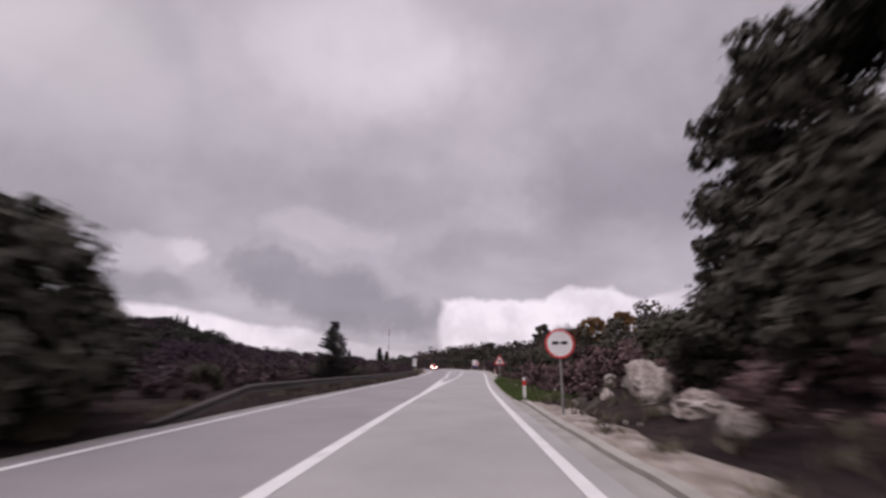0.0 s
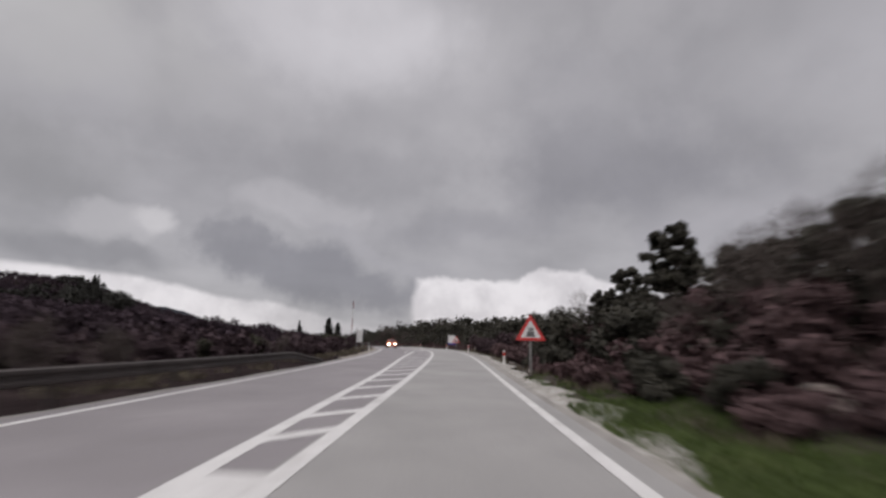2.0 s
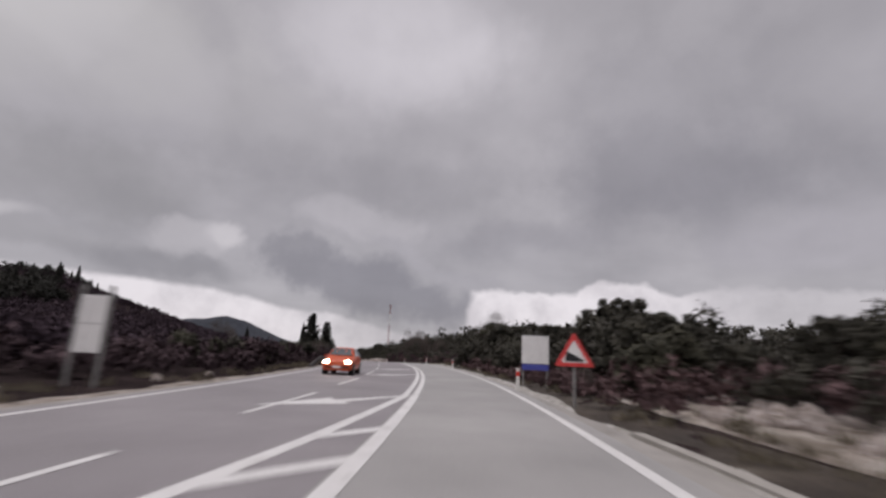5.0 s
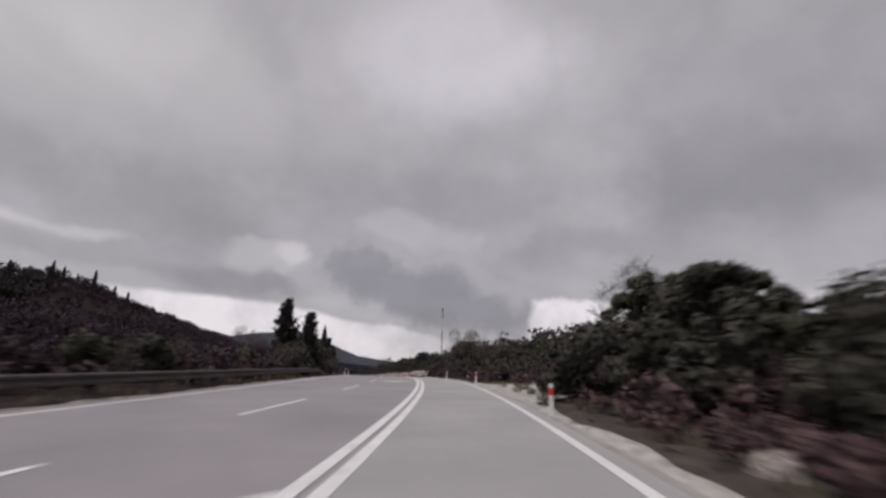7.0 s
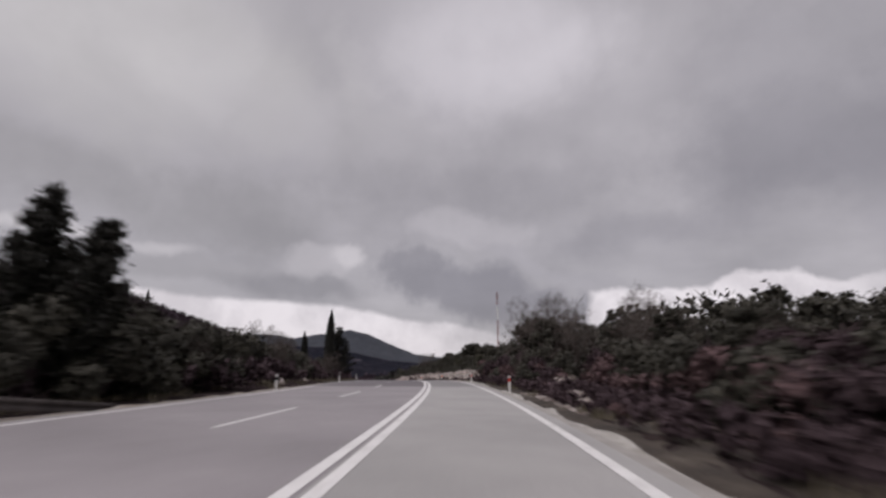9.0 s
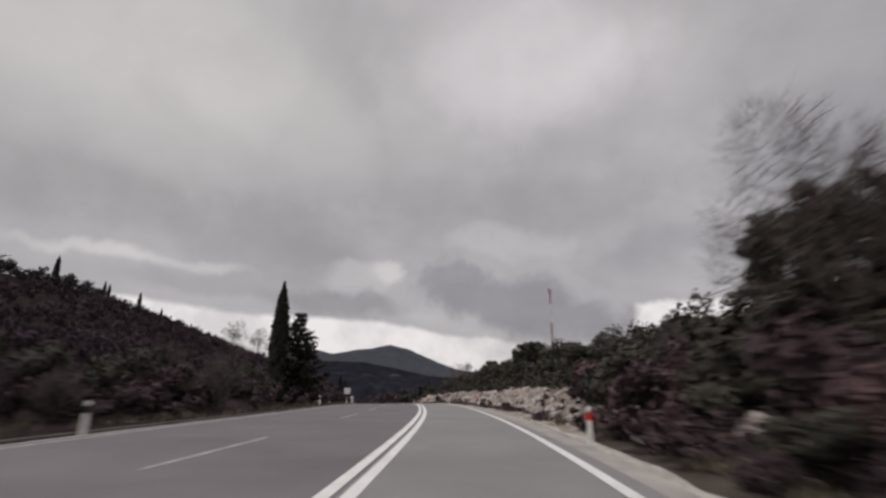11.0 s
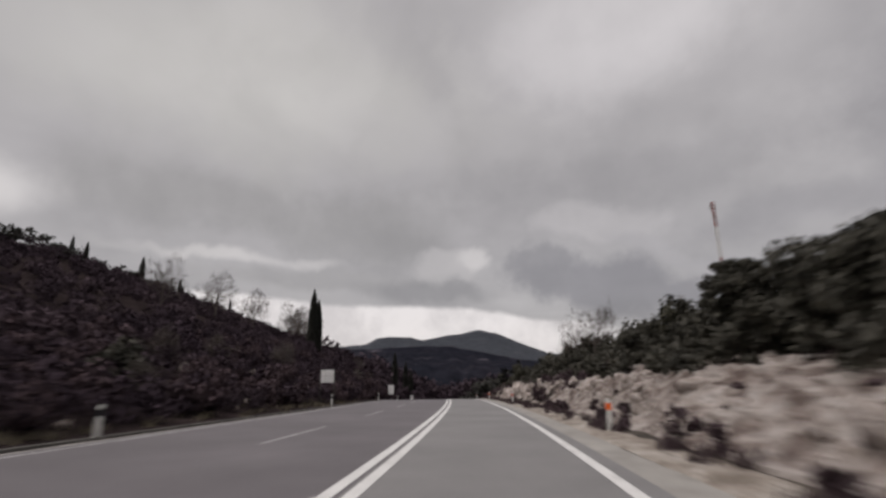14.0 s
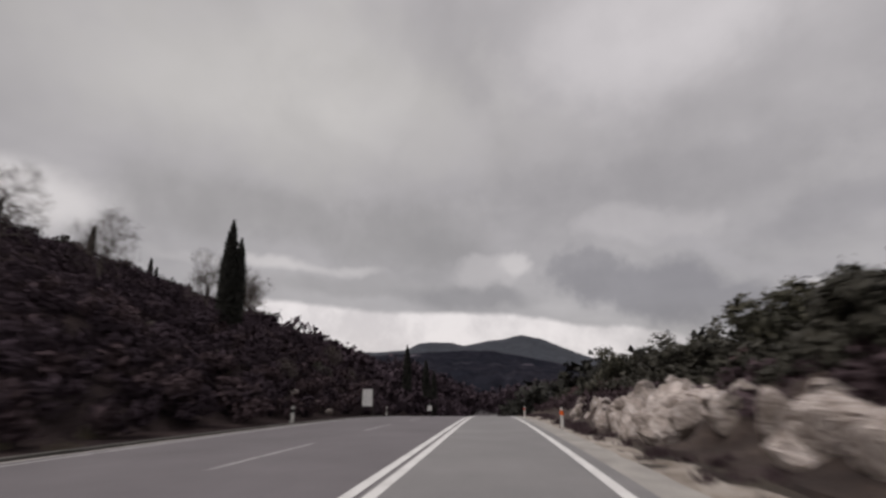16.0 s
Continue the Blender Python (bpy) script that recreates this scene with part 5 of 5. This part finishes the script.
# left verge: a broken hedge behind the road edge
for s0, s1, d0, d1, n, kinds, k0, k1 in (
        (-14, 60, 2.6, 8.0, 40, DARK + TWIGS[:1] + OLIVE[:1], 0.45, 0.75),
        (56, 118, 3.2, 9.0, 34, DARK + TWIGS[:1] + DARK, 0.4, 0.68),
        (114, 196, 2.8, 9.0, 52, DARK + TWIGS + DARK + GREEN[:1] + OLIVE[:1], 0.65, 1.05),
        (163, 182, 2.5, 6.0, 14, GREEN, 0.9, 1.2),
        (180, 204, 3.2, 8.5, 16, GREEN + DARK, 0.9, 1.3),
        (196, 250, 2.6, 9.0, 40, DARK + TWIGS + GREEN, 0.7, 1.1),
        (250, 345, 3.2, 10.0, 44, DARK + TWIGS + DARK + GREEN[:1], 0.7, 1.1)):
    for k in range(n):
        s = s0 + (s1 - s0) * (k + rnd.uniform(0.1, 0.9)) / n
        set_plant(rnd.choice(kinds), s, float(left_edge(s)) - 0.8 - rnd.uniform(d0, d1), rnd.uniform(0, 360), rnd.uniform(k0, k1))


# ---------- woods that nobody could count ----------
def woods(name, label, spots, per, size, mat, seed):
    rng = np.random.default_rng(seed)
    all_pts, sizes, outs = [], [], []
    for s, u, h, r in spots:
        p = np.array(land(s, u))
        blobs = []
        for _ in range(5):
            a, q = rng.uniform(0, 6.283), rng.uniform(0, 0.6) * r
            blobs.append((p[0] + q * math.cos(a), p[1] + q * math.sin(a), p[2] + rng.uniform(0.25, 0.8) * h, r * 0.5, r * 0.5, h * 0.28))
        pts, k, d = blob_points(rng, per, blobs)
        all_pts.append(pts), sizes.append(k), outs.append(d)
    pts, k, d = np.concatenate(all_pts), np.concatenate(sizes), np.concatenate(outs)
    tagged(new(name, leaf_mesh(name, leaves(rng, pts, size * k, 1.0, d), mat)), label, "woodland", kind="stuff")


def scatter(n, s0, s1, u0, u1, h0, h1, seed, bias=1.0, wide=(0.5, 0.85)):
    r = random.Random(seed)
    out = []
    for _ in range(n):
        h = r.uniform(h0, h1)
        out.append((r.uniform(s0, s1), u0 + (u1 - u0) * r.random() ** bias, h, h * r.uniform(*wide)))
    return out


woods("hillside_scrub", "dense brown and dark green scrub low on the hillside", scatter(2300, -30, 400, -20, -62, 1.0, 2.6, 1, 1.0), 170, 0.12, M_WOODS, 1)
woods("hillside_scrub", "dense brown and dark green scrub high on the hillside", scatter(2500, -30, 420, -58, -126, 1.3, 3.0, 21, 1.0), 85, 0.19, M_WOODS, 21)
woods("hillside_scrub", "dense brown and dark green scrub on the far hillside", scatter(700, 380, 640, -16, -120, 2.0, 4.5, 2), 45, 0.5, M_WOODS, 2)
woods("ridge_pines", "dark pines along the ridge of the hillside", scatter(150, 100, 560, -84, -104, 2.5, 4.5, 3), 110, 0.30, M_CYPRESS, 3)
woods("ridge_pines", "dark rounded pines on the crest of the hillside", scatter(26, 184, 236, -74, -94, 4.5, 7.0, 43), 420, 0.26, M_CYPRESS, 43)
woods("roadside_woods", "dark evergreen woods behind the roadside bushes", [q for q in scatter(760, -20, 330, 9.5, 36, 2.0, 3.8, 4, 1.4, (0.3, 0.5)) if not (52 < q[0] < 98 and q[1] < 24)], 330, 0.12, M_LEAF, 4)
woods("hill_woods", "dark evergreen woods up the hillside", scatter(420, -20, 420, 32, 90, 3.0, 5.5, 14), 150, 0.27, M_LEAF, 14)
woods("far_woods", "dark far woods along the road", scatter(520, 180, 640, 40, 150, 4.0, 8.0, 5), 70, 0.6, M_LEAF, 5)
woods("valley_woods", "dark woods in the valley ahead", scatter(520, 335, 640, 3, 60, 2.5, 5.5, 6), 50, 0.44, M_CYPRESS, 6)
woods("valley_woods", "dark brown woods beyond the crest of the road", scatter(420, 345, 640, -13.5, -40, 2.0, 5.0, 16), 55, 0.40, M_WOODS, 16)
woods("valley_woods", "dark woods across the end of the valley", scatter(300, 560, 640, -60, 90, 8.0, 16.0, 17), 60, 0.9, M_WOODS, 17)
woods("left_verge_scrub", "low brown brambles behind the far verge", scatter(900, -25, 350, -13.8, -27, 0.7, 2.0, 7), 110, 0.12, M_BRAMBLE, 7)
woods("left_bank_scrub", "dark wintry scrub on the steep far bank", scatter(1100, 235, 352, -14.2, -34, 0.8, 2.0, 18), 175, 0.09, M_WOODS, 18)
woods("bank_top_scrub", "dark evergreen scrub along the top of the rock bank", scatter(900, 205, 345, 5.0, 12.0, 0.6, 1.8, 19, 1.0, (0.4, 0.65)), 140, 0.095, M_LEAF, 19)
woods("bank_scrub", "dark dry scrub on the earth bank", scatter(420, 276, 346, 3.6, 6.8, 0.4, 1.1, 29), 110, 0.09, M_BRAMBLE, 29)
woods("bank_scrub", "dark dry scrub in the gaps of the rock bank", scatter(100, 206, 277, 2.3, 5.2, 0.25, 0.6, 39), 90, 0.07, M_BRAMBLE, 39)
for n, a, b, u0, u1, seed, mat in ((200, 2, 62, 2.7, 4.4, 31, M_BROWN), (80, 62, 77, 2.5, 3.6, 32, M_BROWN), (80, 74, 83, 2.3, 3.6, 35, M_BRAMBLE), (150, 94, 137, 1.9, 4.2, 33, M_BROWN),
                                   (300, 159, 207, 1.6, 3.4, 34, M_BRAMBLE)):
    woods("verge_brambles", "low purplish-brown brambles along the verge", scatter(n, a, b, u0, u1, 0.3, 0.85, seed), 100, 0.06, mat, seed)
woods("verge_brambles", "low brown and dark brambles behind the verge", scatter(620, -16, 212, 2.9, 10, 0.5, 1.5, 8), 120, 0.085, M_BROWN, 8)
woods("verge_brambles", "low dark evergreen brambles under the roadside trees", scatter(420, -16, 300, 5.4, 12, 0.7, 1.8, 9), 130, 0.09, M_LEAF, 9)


# ---------- rocks ----------
def rock_kind(seed, sx, sy, sz, detail):
    bm = bmesh.new()
    bmesh.ops.create_icosphere(bm, subdivisions=detail, radius=1.0)
    off = Vector((seed * 7.3, seed * 3.1, seed * 5.7))
    r = random.Random(seed + 40)
    cuts = [(Vector((r.gauss(0, 1), r.gauss(0, 1), r.gauss(0, 0.8))).normalized(), r.uniform(0.52, 0.9)) for _ in range(13)]
    for v in bm.verts:
        p = v.co.copy()
        d = 0.34 * noise.fractal(p * 0.9 + off, 1.0, 2.0, 3)
        c = noise.voronoi(p * 1.9 + off)[0]
        d += 0.34 * (c[1] - c[0]) - 0.14
        c = noise.voronoi(p * 4.4 + off)[0]
        d += 0.24 * (c[1] - c[0]) - 0.06
        d += 0.12 * noise.fractal(p * 4 + off, 0.8, 2.0, 4)
        q = p * (1 + d)
        for n, h in cuts:
            q = q - n * max(0.0, q.dot(n) - h) * 0.88
        v.co = q
        v.co = Vector((v.co.x * sx, v.co.y * sy, v.co.z * sz))
    me = bpy.data.meshes.new("rock")
    bm.to_mesh(me)
    bm.free()
    me.materials.append(M_ROCK)
    me.shade_smooth()
    me.set_sharp_from_angle(angle=radians(26))
    return me


SHAPES = ((1.0, 1.0, 0.8), (1.2, 0.8, 0.7), (0.8, 0.9, 1.1), (1.1, 1.0, 1.0), (0.9, 0.7, 0.9))
ROCKS = [rock_kind(k, *d, 4) for k, d in enumerate(SHAPES)]
STONES = [rock_kind(k + 9, *d, 3) for k, d in enumerate(SHAPES)]


def rock(s, u, size, dz=0.0, turn=None, label="pale weathered limestone boulder on the bank", tall=1.0):
    ob = new("boulder" if size > 0.25 else "stone", rnd.choice(ROCKS if size > 0.55 else STONES))
    p = land(s, u, dz + size * 0.25 * tall)
    ob.matrix_basis = pose(*p, rnd.uniform(-25, 25), rnd.uniform(-25, 25), rnd.uniform(0, 360) if turn is None else turn) @ Matrix.Diagonal((size, size, size * tall, 1))
    tagged(ob, label, "rock", "boulders along the road")


# bank of broken limestone cut into the hillside
def bank_rise(s, u):
    top = float(np.interp(s, [198, 208, 218, 232, 250, 262, 285, 300, 318, 345], [0.1, 0.7, 1.3, 1.4, 1.1, 1.5, 1.7, 1.2, 1.0, 0.8]))
    f = np.interp(u, [2.2, 2.9, 3.5, 4.2, 5.3, 7.4], [-0.06, 0.10, 0.52, 0.88, 1.0, 1.0])
    p = Vector((s * 0.55, u * 0.55, 2.0))
    c = noise.voronoi(p * 1.5)[0]
    c2 = noise.voronoi(p * 3.4)[0]
    crag = 1.0 * (c[1] - c[0]) + 0.6 * (c2[1] - c2[0]) - 0.38 + 0.5 * noise.fractal(p * 1.7, 1.0, 2.1, 4)
    amp = np.interp(u, [2.2, 2.9, 3.6, 6.0, 7.4], [0.02, 0.28, 0.65, 0.5, 0.2]) * min(1.0, top)
    return float(top * f + amp * crag)


def build_bank(s0, s1, mat, label):
    ss, us = np.arange(s0, s1, 0.22), np.linspace(2.0, 7.4, 34)
    verts = []
    for s in ss:
        base = road_z(s)
        for k, u in enumerate(us):
            du = 0.35 * noise.noise(Vector((s * 0.5, u * 0.8, 9.0))) if 2 < k < 32 else 0
            h = bank_rise(s, u)
            under = rise_at(s, u)
            q = Vector((s * 0.8, u * 0.8, 6.0))
            c, c2 = noise.voronoi(q * 1.3)[0], noise.voronoi(q * 3.2)[0]
            crag = max(0.0, 0.45 * (c[1] - c[0]) + 0.3 * noise.fractal(q * 1.6, 1.0, 2.1, 4) + 0.35 * (c2[1] - c2[0]) - 0.1) * float(np.interp(u, [3.0, 4.5, 7.0], [0.2, 1.0, 0.6]))
            p = at(s, u + du, max(h, under + (0.10 + crag if k > 2 else -0.05)))
            verts.append(p if k < 33 else at(s, u, min(h, rise_at(s, u) - 0.1)))
    w = len(us)
    faces = [(i * w + k, i * w + k + 1, (i + 1) * w + k + 1, (i + 1) * w + k) for i in range(len(ss) - 1) for k in range(w - 1)]
    me = mesh_from("rock_bank", verts, faces, mat, smooth=True)
    me.set_sharp_from_angle(angle=radians(30))
    tagged(new("rock_bank", me), label, "rock bank", kind="structure")


build_bank(198, 253, M_BANK, "broken pale limestone cutting beside the road")
build_bank(252.7, 280, M_BANK2, "limestone rubble and brown earth cutting beside the road")
build_bank(279.7, 346, M_SOILBANK, "brown earth bank with stones beside the road")
for k in range(190):
    s = 204 + 82 * ((k + rnd.uniform(0, 1)) / 190) ** 0.9
    u = rnd.uniform(2.6, 5.2)
    rel = bank_rise(s, u) - rise_at(s, u)
    rock(s, u, rnd.uniform(0.16, 0.5), rel - 0.12, tall=rnd.uniform(0.8, 1.2))
for s, u, z in ((293.8, 3.6, 0.72), (296.0, 4.0, 0.85), (298.6, 3.6, 0.75), (287.3, 3.2, 0.45), (289.2, 3.3, 0.6), (290.6, 3.4, 0.75), (291.9, 3.5, 0.7),
                (292.6, 3.0, 0.5), (300.2, 4.2, 0.75), (301.0, 3.7, 0.6), (304.5, 3.3, 0.6), (308.5, 3.4, 0.5), (313.0, 3.3, 0.6), (272.5, 4.0, 0.5), (280.0, 4.2, 0.25), (283.5, 3.9, 0.3),
                (299.5, 2.9, 0.5), (301.2, 3.0, 0.72), (303.0, 3.1, 0.62), (305.4, 2.9, 0.42), (288.4, 2.9, 0.3), (285.6, 3.8, 0.4), (284.0, 3.9, 0.35), (286.7, 4.0, 0.6), (282.6, 3.4, 0.25), (281.3, 3.7, 0.3), (229.0, 4.0, 0.5), (224.0, 4.2, 0.5), (234.5, 4.0, 0.45)):
    rock(s, u, z, bank_rise(s, u) - rise_at(s, u) - 0.2 * z, tall=1.2)
for s0, s1, n, lo, hi in ((297.8, 306.5, 32, 0.45, 1.0), (286.8, 293.5, 18, 0.3, 0.7), (280.5, 286.5, 12, 0.16, 0.34), (309, 318, 12, 0.3, 0.6)):
    for k in range(n):
        s, u, z = rnd.uniform(s0, s1), rnd.uniform(2.7, 4.5), rnd.uniform(lo, hi)
        rock(s, u, z, bank_rise(s, u) - rise_at(s, u) - 0.25 * z, tall=rnd.uniform(0.9, 1.35))
# rubble showing between the bushes and in the clearing by the road
heap = random.Random(61)
for s0, s1, u0, u1, n, lo, hi in ((168.8, 178, 1.9, 4.6, 24, 0.16, 0.5), (181, 184, 3.6, 4.8, 6, 0.4, 0.75), (86, 96.5, 3.4, 6.6, 46, 0.12, 0.4)):
    for k in range(n):
        rock(heap.uniform(s0, s1), heap.uniform(u0, u1), heap.uniform(lo, hi), 0.0, heap.uniform(0, 360), "pale limestone rubble stone among the scrub")
# a broken ledge slanting down the far bank
for k in range(15):
    f = k / 14
    s = 312 + 11 * f + rnd.uniform(-0.3, 0.3)
    rock(s, float(left_edge(s)) - 0.8 - (12 - 9.5 * f), rnd.uniform(0.28, 0.5), 0.1, label="pale limestone ledge rock on the far bank")
for s, d, z in ((278, 8.5, 0.5), (279.5, 8.8, 0.4), (282, 8.2, 0.45), (287, 7.6, 0.4), (291, 6.8, 0.45), (293.5, 6.2, 0.4), (295.5, 5.4, 0.4), (254, 3.2, 0.42), (255.5, 3.6, 0.36)):
    rock(s, float(left_edge(s)) - 0.8 - d, z, 0.1, label="pale limestone ledge rock on the far bank")
# rocks among the shrubs near the start, and scattered stones
for s, u, z in ((0.3, 4.2, 0.85), (-1.5, 4.0, 0.7), (2.5, 4.6, 0.5), (-4.5, 3.6, 0.6), (-6.5, 3.3, 0.5), (5.5, 4.6, 0.45), (8.0, 4.2, 0.4), (1.5, 3.4, 0.35),
                (9.3, 3.3, 0.5), (17, 4.0, 0.3), (22, 4.3, 0.35), (25.5, 4.2, 0.3), (29.5, 4.0, 0.45), (31.5, 4.1, 0.4), (34, 4.4, 0.3), (37, 3.5, 0.3), (40, 3.6, 0.4),
                (134.0, 3.4, 0.5), (131.0, 3.2, 0.35), (125.4, 2.3, 0.42), (126.3, 2.6, 0.36), (144.6, 4.0, 0.6), (171, 2.2, 0.35), (172.3, 2.5, 0.3), (175.5, 2.4, 0.4), (147, 4.6, 0.45), (151, 5.0, 0.5), (155.5, 5.2, 0.4), (186, 2.4, 0.35)):
    rock(s, u, z, -0.05, label="pale limestone rock among the roadside shrubs")
for k in range(60):
    s = rnd.uniform(-12, 200)
    rock(s, rnd.uniform(1.9, 4.0), rnd.uniform(0.06, 0.20), 0.0, label="small pale stone on the verge")
for s, d, z in ((243, 3.2, 0.8), (246, 3.4, 0.9), (249, 3.0, 0.7), (252, 3.3, 0.4), (262, 3.0, 0.25), (268, 3.2, 0.3), (274, 3.0, 0.25), (277, 3.6, 0.3), (280, 3.2, 0.25), (284, 4.4, 0.3),
                (256, 4.5, 0.4), (92, 2.4, 0.25), (99, 2.2, 0.28), (104, 2.3, 0.22), (190, 2.0, 0.4), (200, 2.6, 0.4)):
    rock(s, float(left_edge(s)) - 0.8 - d, z, 0.0, label="pale limestone rock on the far bank")


# ---------- grass ----------
def blades(name, label, spots, mat, seed, size):
    rng = np.random.default_rng(seed)
    n = len(spots)
    p = np.array([land(s, u, 0.05) for s, u in spots])
    a = rng.uniform(0, 6.283, n)
    d = np.stack([np.cos(a), np.sin(a), np.zeros(n)], 1) * rng.uniform(0.4, 1.0, (n, 1)) * size * 0.16
    lean = rng.normal(size=(n, 3)) * size * 0.35
    lean[:, 2] = rng.uniform(0.5, 1.2, n) * size
    q = np.stack([p - d, p + d, p + lean + d * 0.2, p + lean - d * 0.2], 1)
    tagged(new(name, quads_mesh(name, q, mat)), label, "grass", kind="stuff")


g = random.Random(9)
blades("grass", "green grass on the verge", [(g.uniform(4, 35), 0.75 + 2.4 * g.random() ** 1.2) for _ in range(15000)], M_BLADE, 1, 0.13)
blades("grass", "dull green grass tufts among the gravel",
       [(s + g.gauss(0, 0.35), u + g.gauss(0, 0.12)) for s, u in [(g.uniform(27, 47), g.uniform(0.95, 2.6)) for _ in range(50)] for _ in range(46)], M_BLADE, 5, 0.12)
blades("dry_grass", "dry straw-coloured grass tufts on the verge",
       [(s + g.gauss(0, 0.15), u + g.gauss(0, 0.15)) for s, u in [(g.uniform(-16, 212), g.uniform(1.5, 4.2)) for _ in range(420)] for _ in range(26)], M_DRYGRASS, 2, 0.22)
blades("dry_grass", "dry grass tufts on the far verge",
       [(s + g.gauss(0, 0.2), float(left_edge(s)) - 1.1 - d + g.gauss(0, 0.2)) for s, d in [(g.uniform(-16, 300), g.uniform(0.2, 3.0)) for _ in range(380)] for _ in range(22)],
       M_DRYGRASS, 3, 0.24)
blades("dry_weeds", "brown dry weeds at the foot of the rock bank",
       [(s + g.gauss(0, 0.15), u + g.gauss(0, 0.12)) for s, u in [(g.uniform(206, 340), 1.5 + 0.9 * g.random() + 0.25 * math.sin(g.random() * 6.28)) for _ in range(240)] for _ in range(34)], M_BRAMBLE, 4, 0.20)


# ---------- radio mast ----------
mast = thing("radio_mast", "slim red and white banded lattice radio mast on the hill", "mast")
hgt = 30.0
bands = [(0, 6, M_WHITE), (6, 12, M_MASTRED), (12, 18, M_MASTRED), (18, 24.5, M_WHITE), (24.5, 30, M_MASTRED)]
for z0, z1, mat in bands:
    bm = bmesh.new()
    for k in range(3):
        a = k * 2.094
        rod(bm, (0.32 * math.cos(a), 0.32 * math.sin(a), z0), (0.32 * math.cos(a), 0.32 * math.sin(a), z1), 0.07, seg=6)
        b = a + 2.094
        z = z0
        while z < z1 - 0.4:
            top = min(z + 0.9, z1)
            rod(bm, (0.32 * math.cos(a), 0.32 * math.sin(a), z), (0.32 * math.cos(b), 0.32 * math.sin(b), top), 0.035, seg=4)
            z += 0.9
    part("lattice_section", bm, mat, mast, "dark red lattice section" if mat == M_MASTRED else "white lattice section")
for z, a in ((28.5, 0.4), (29.0, 2.6), (26.5, 4.4)):
    bm = bmesh.new()
    box(bm, (0.2, 0.14, 1.5), (0.45 * math.cos(a), 0.45 * math.sin(a), z), 0.03)
    part("antenna", bm, M_GALV, mast, "grey panel antenna")
p = land(333.2, 48.0)
mast.matrix_basis = pose(p.x, p.y, p.z - 0.4, 0, 0, 20)
mast.scale = (1, 1, (29.6 - p.z + 0.4) / hgt)
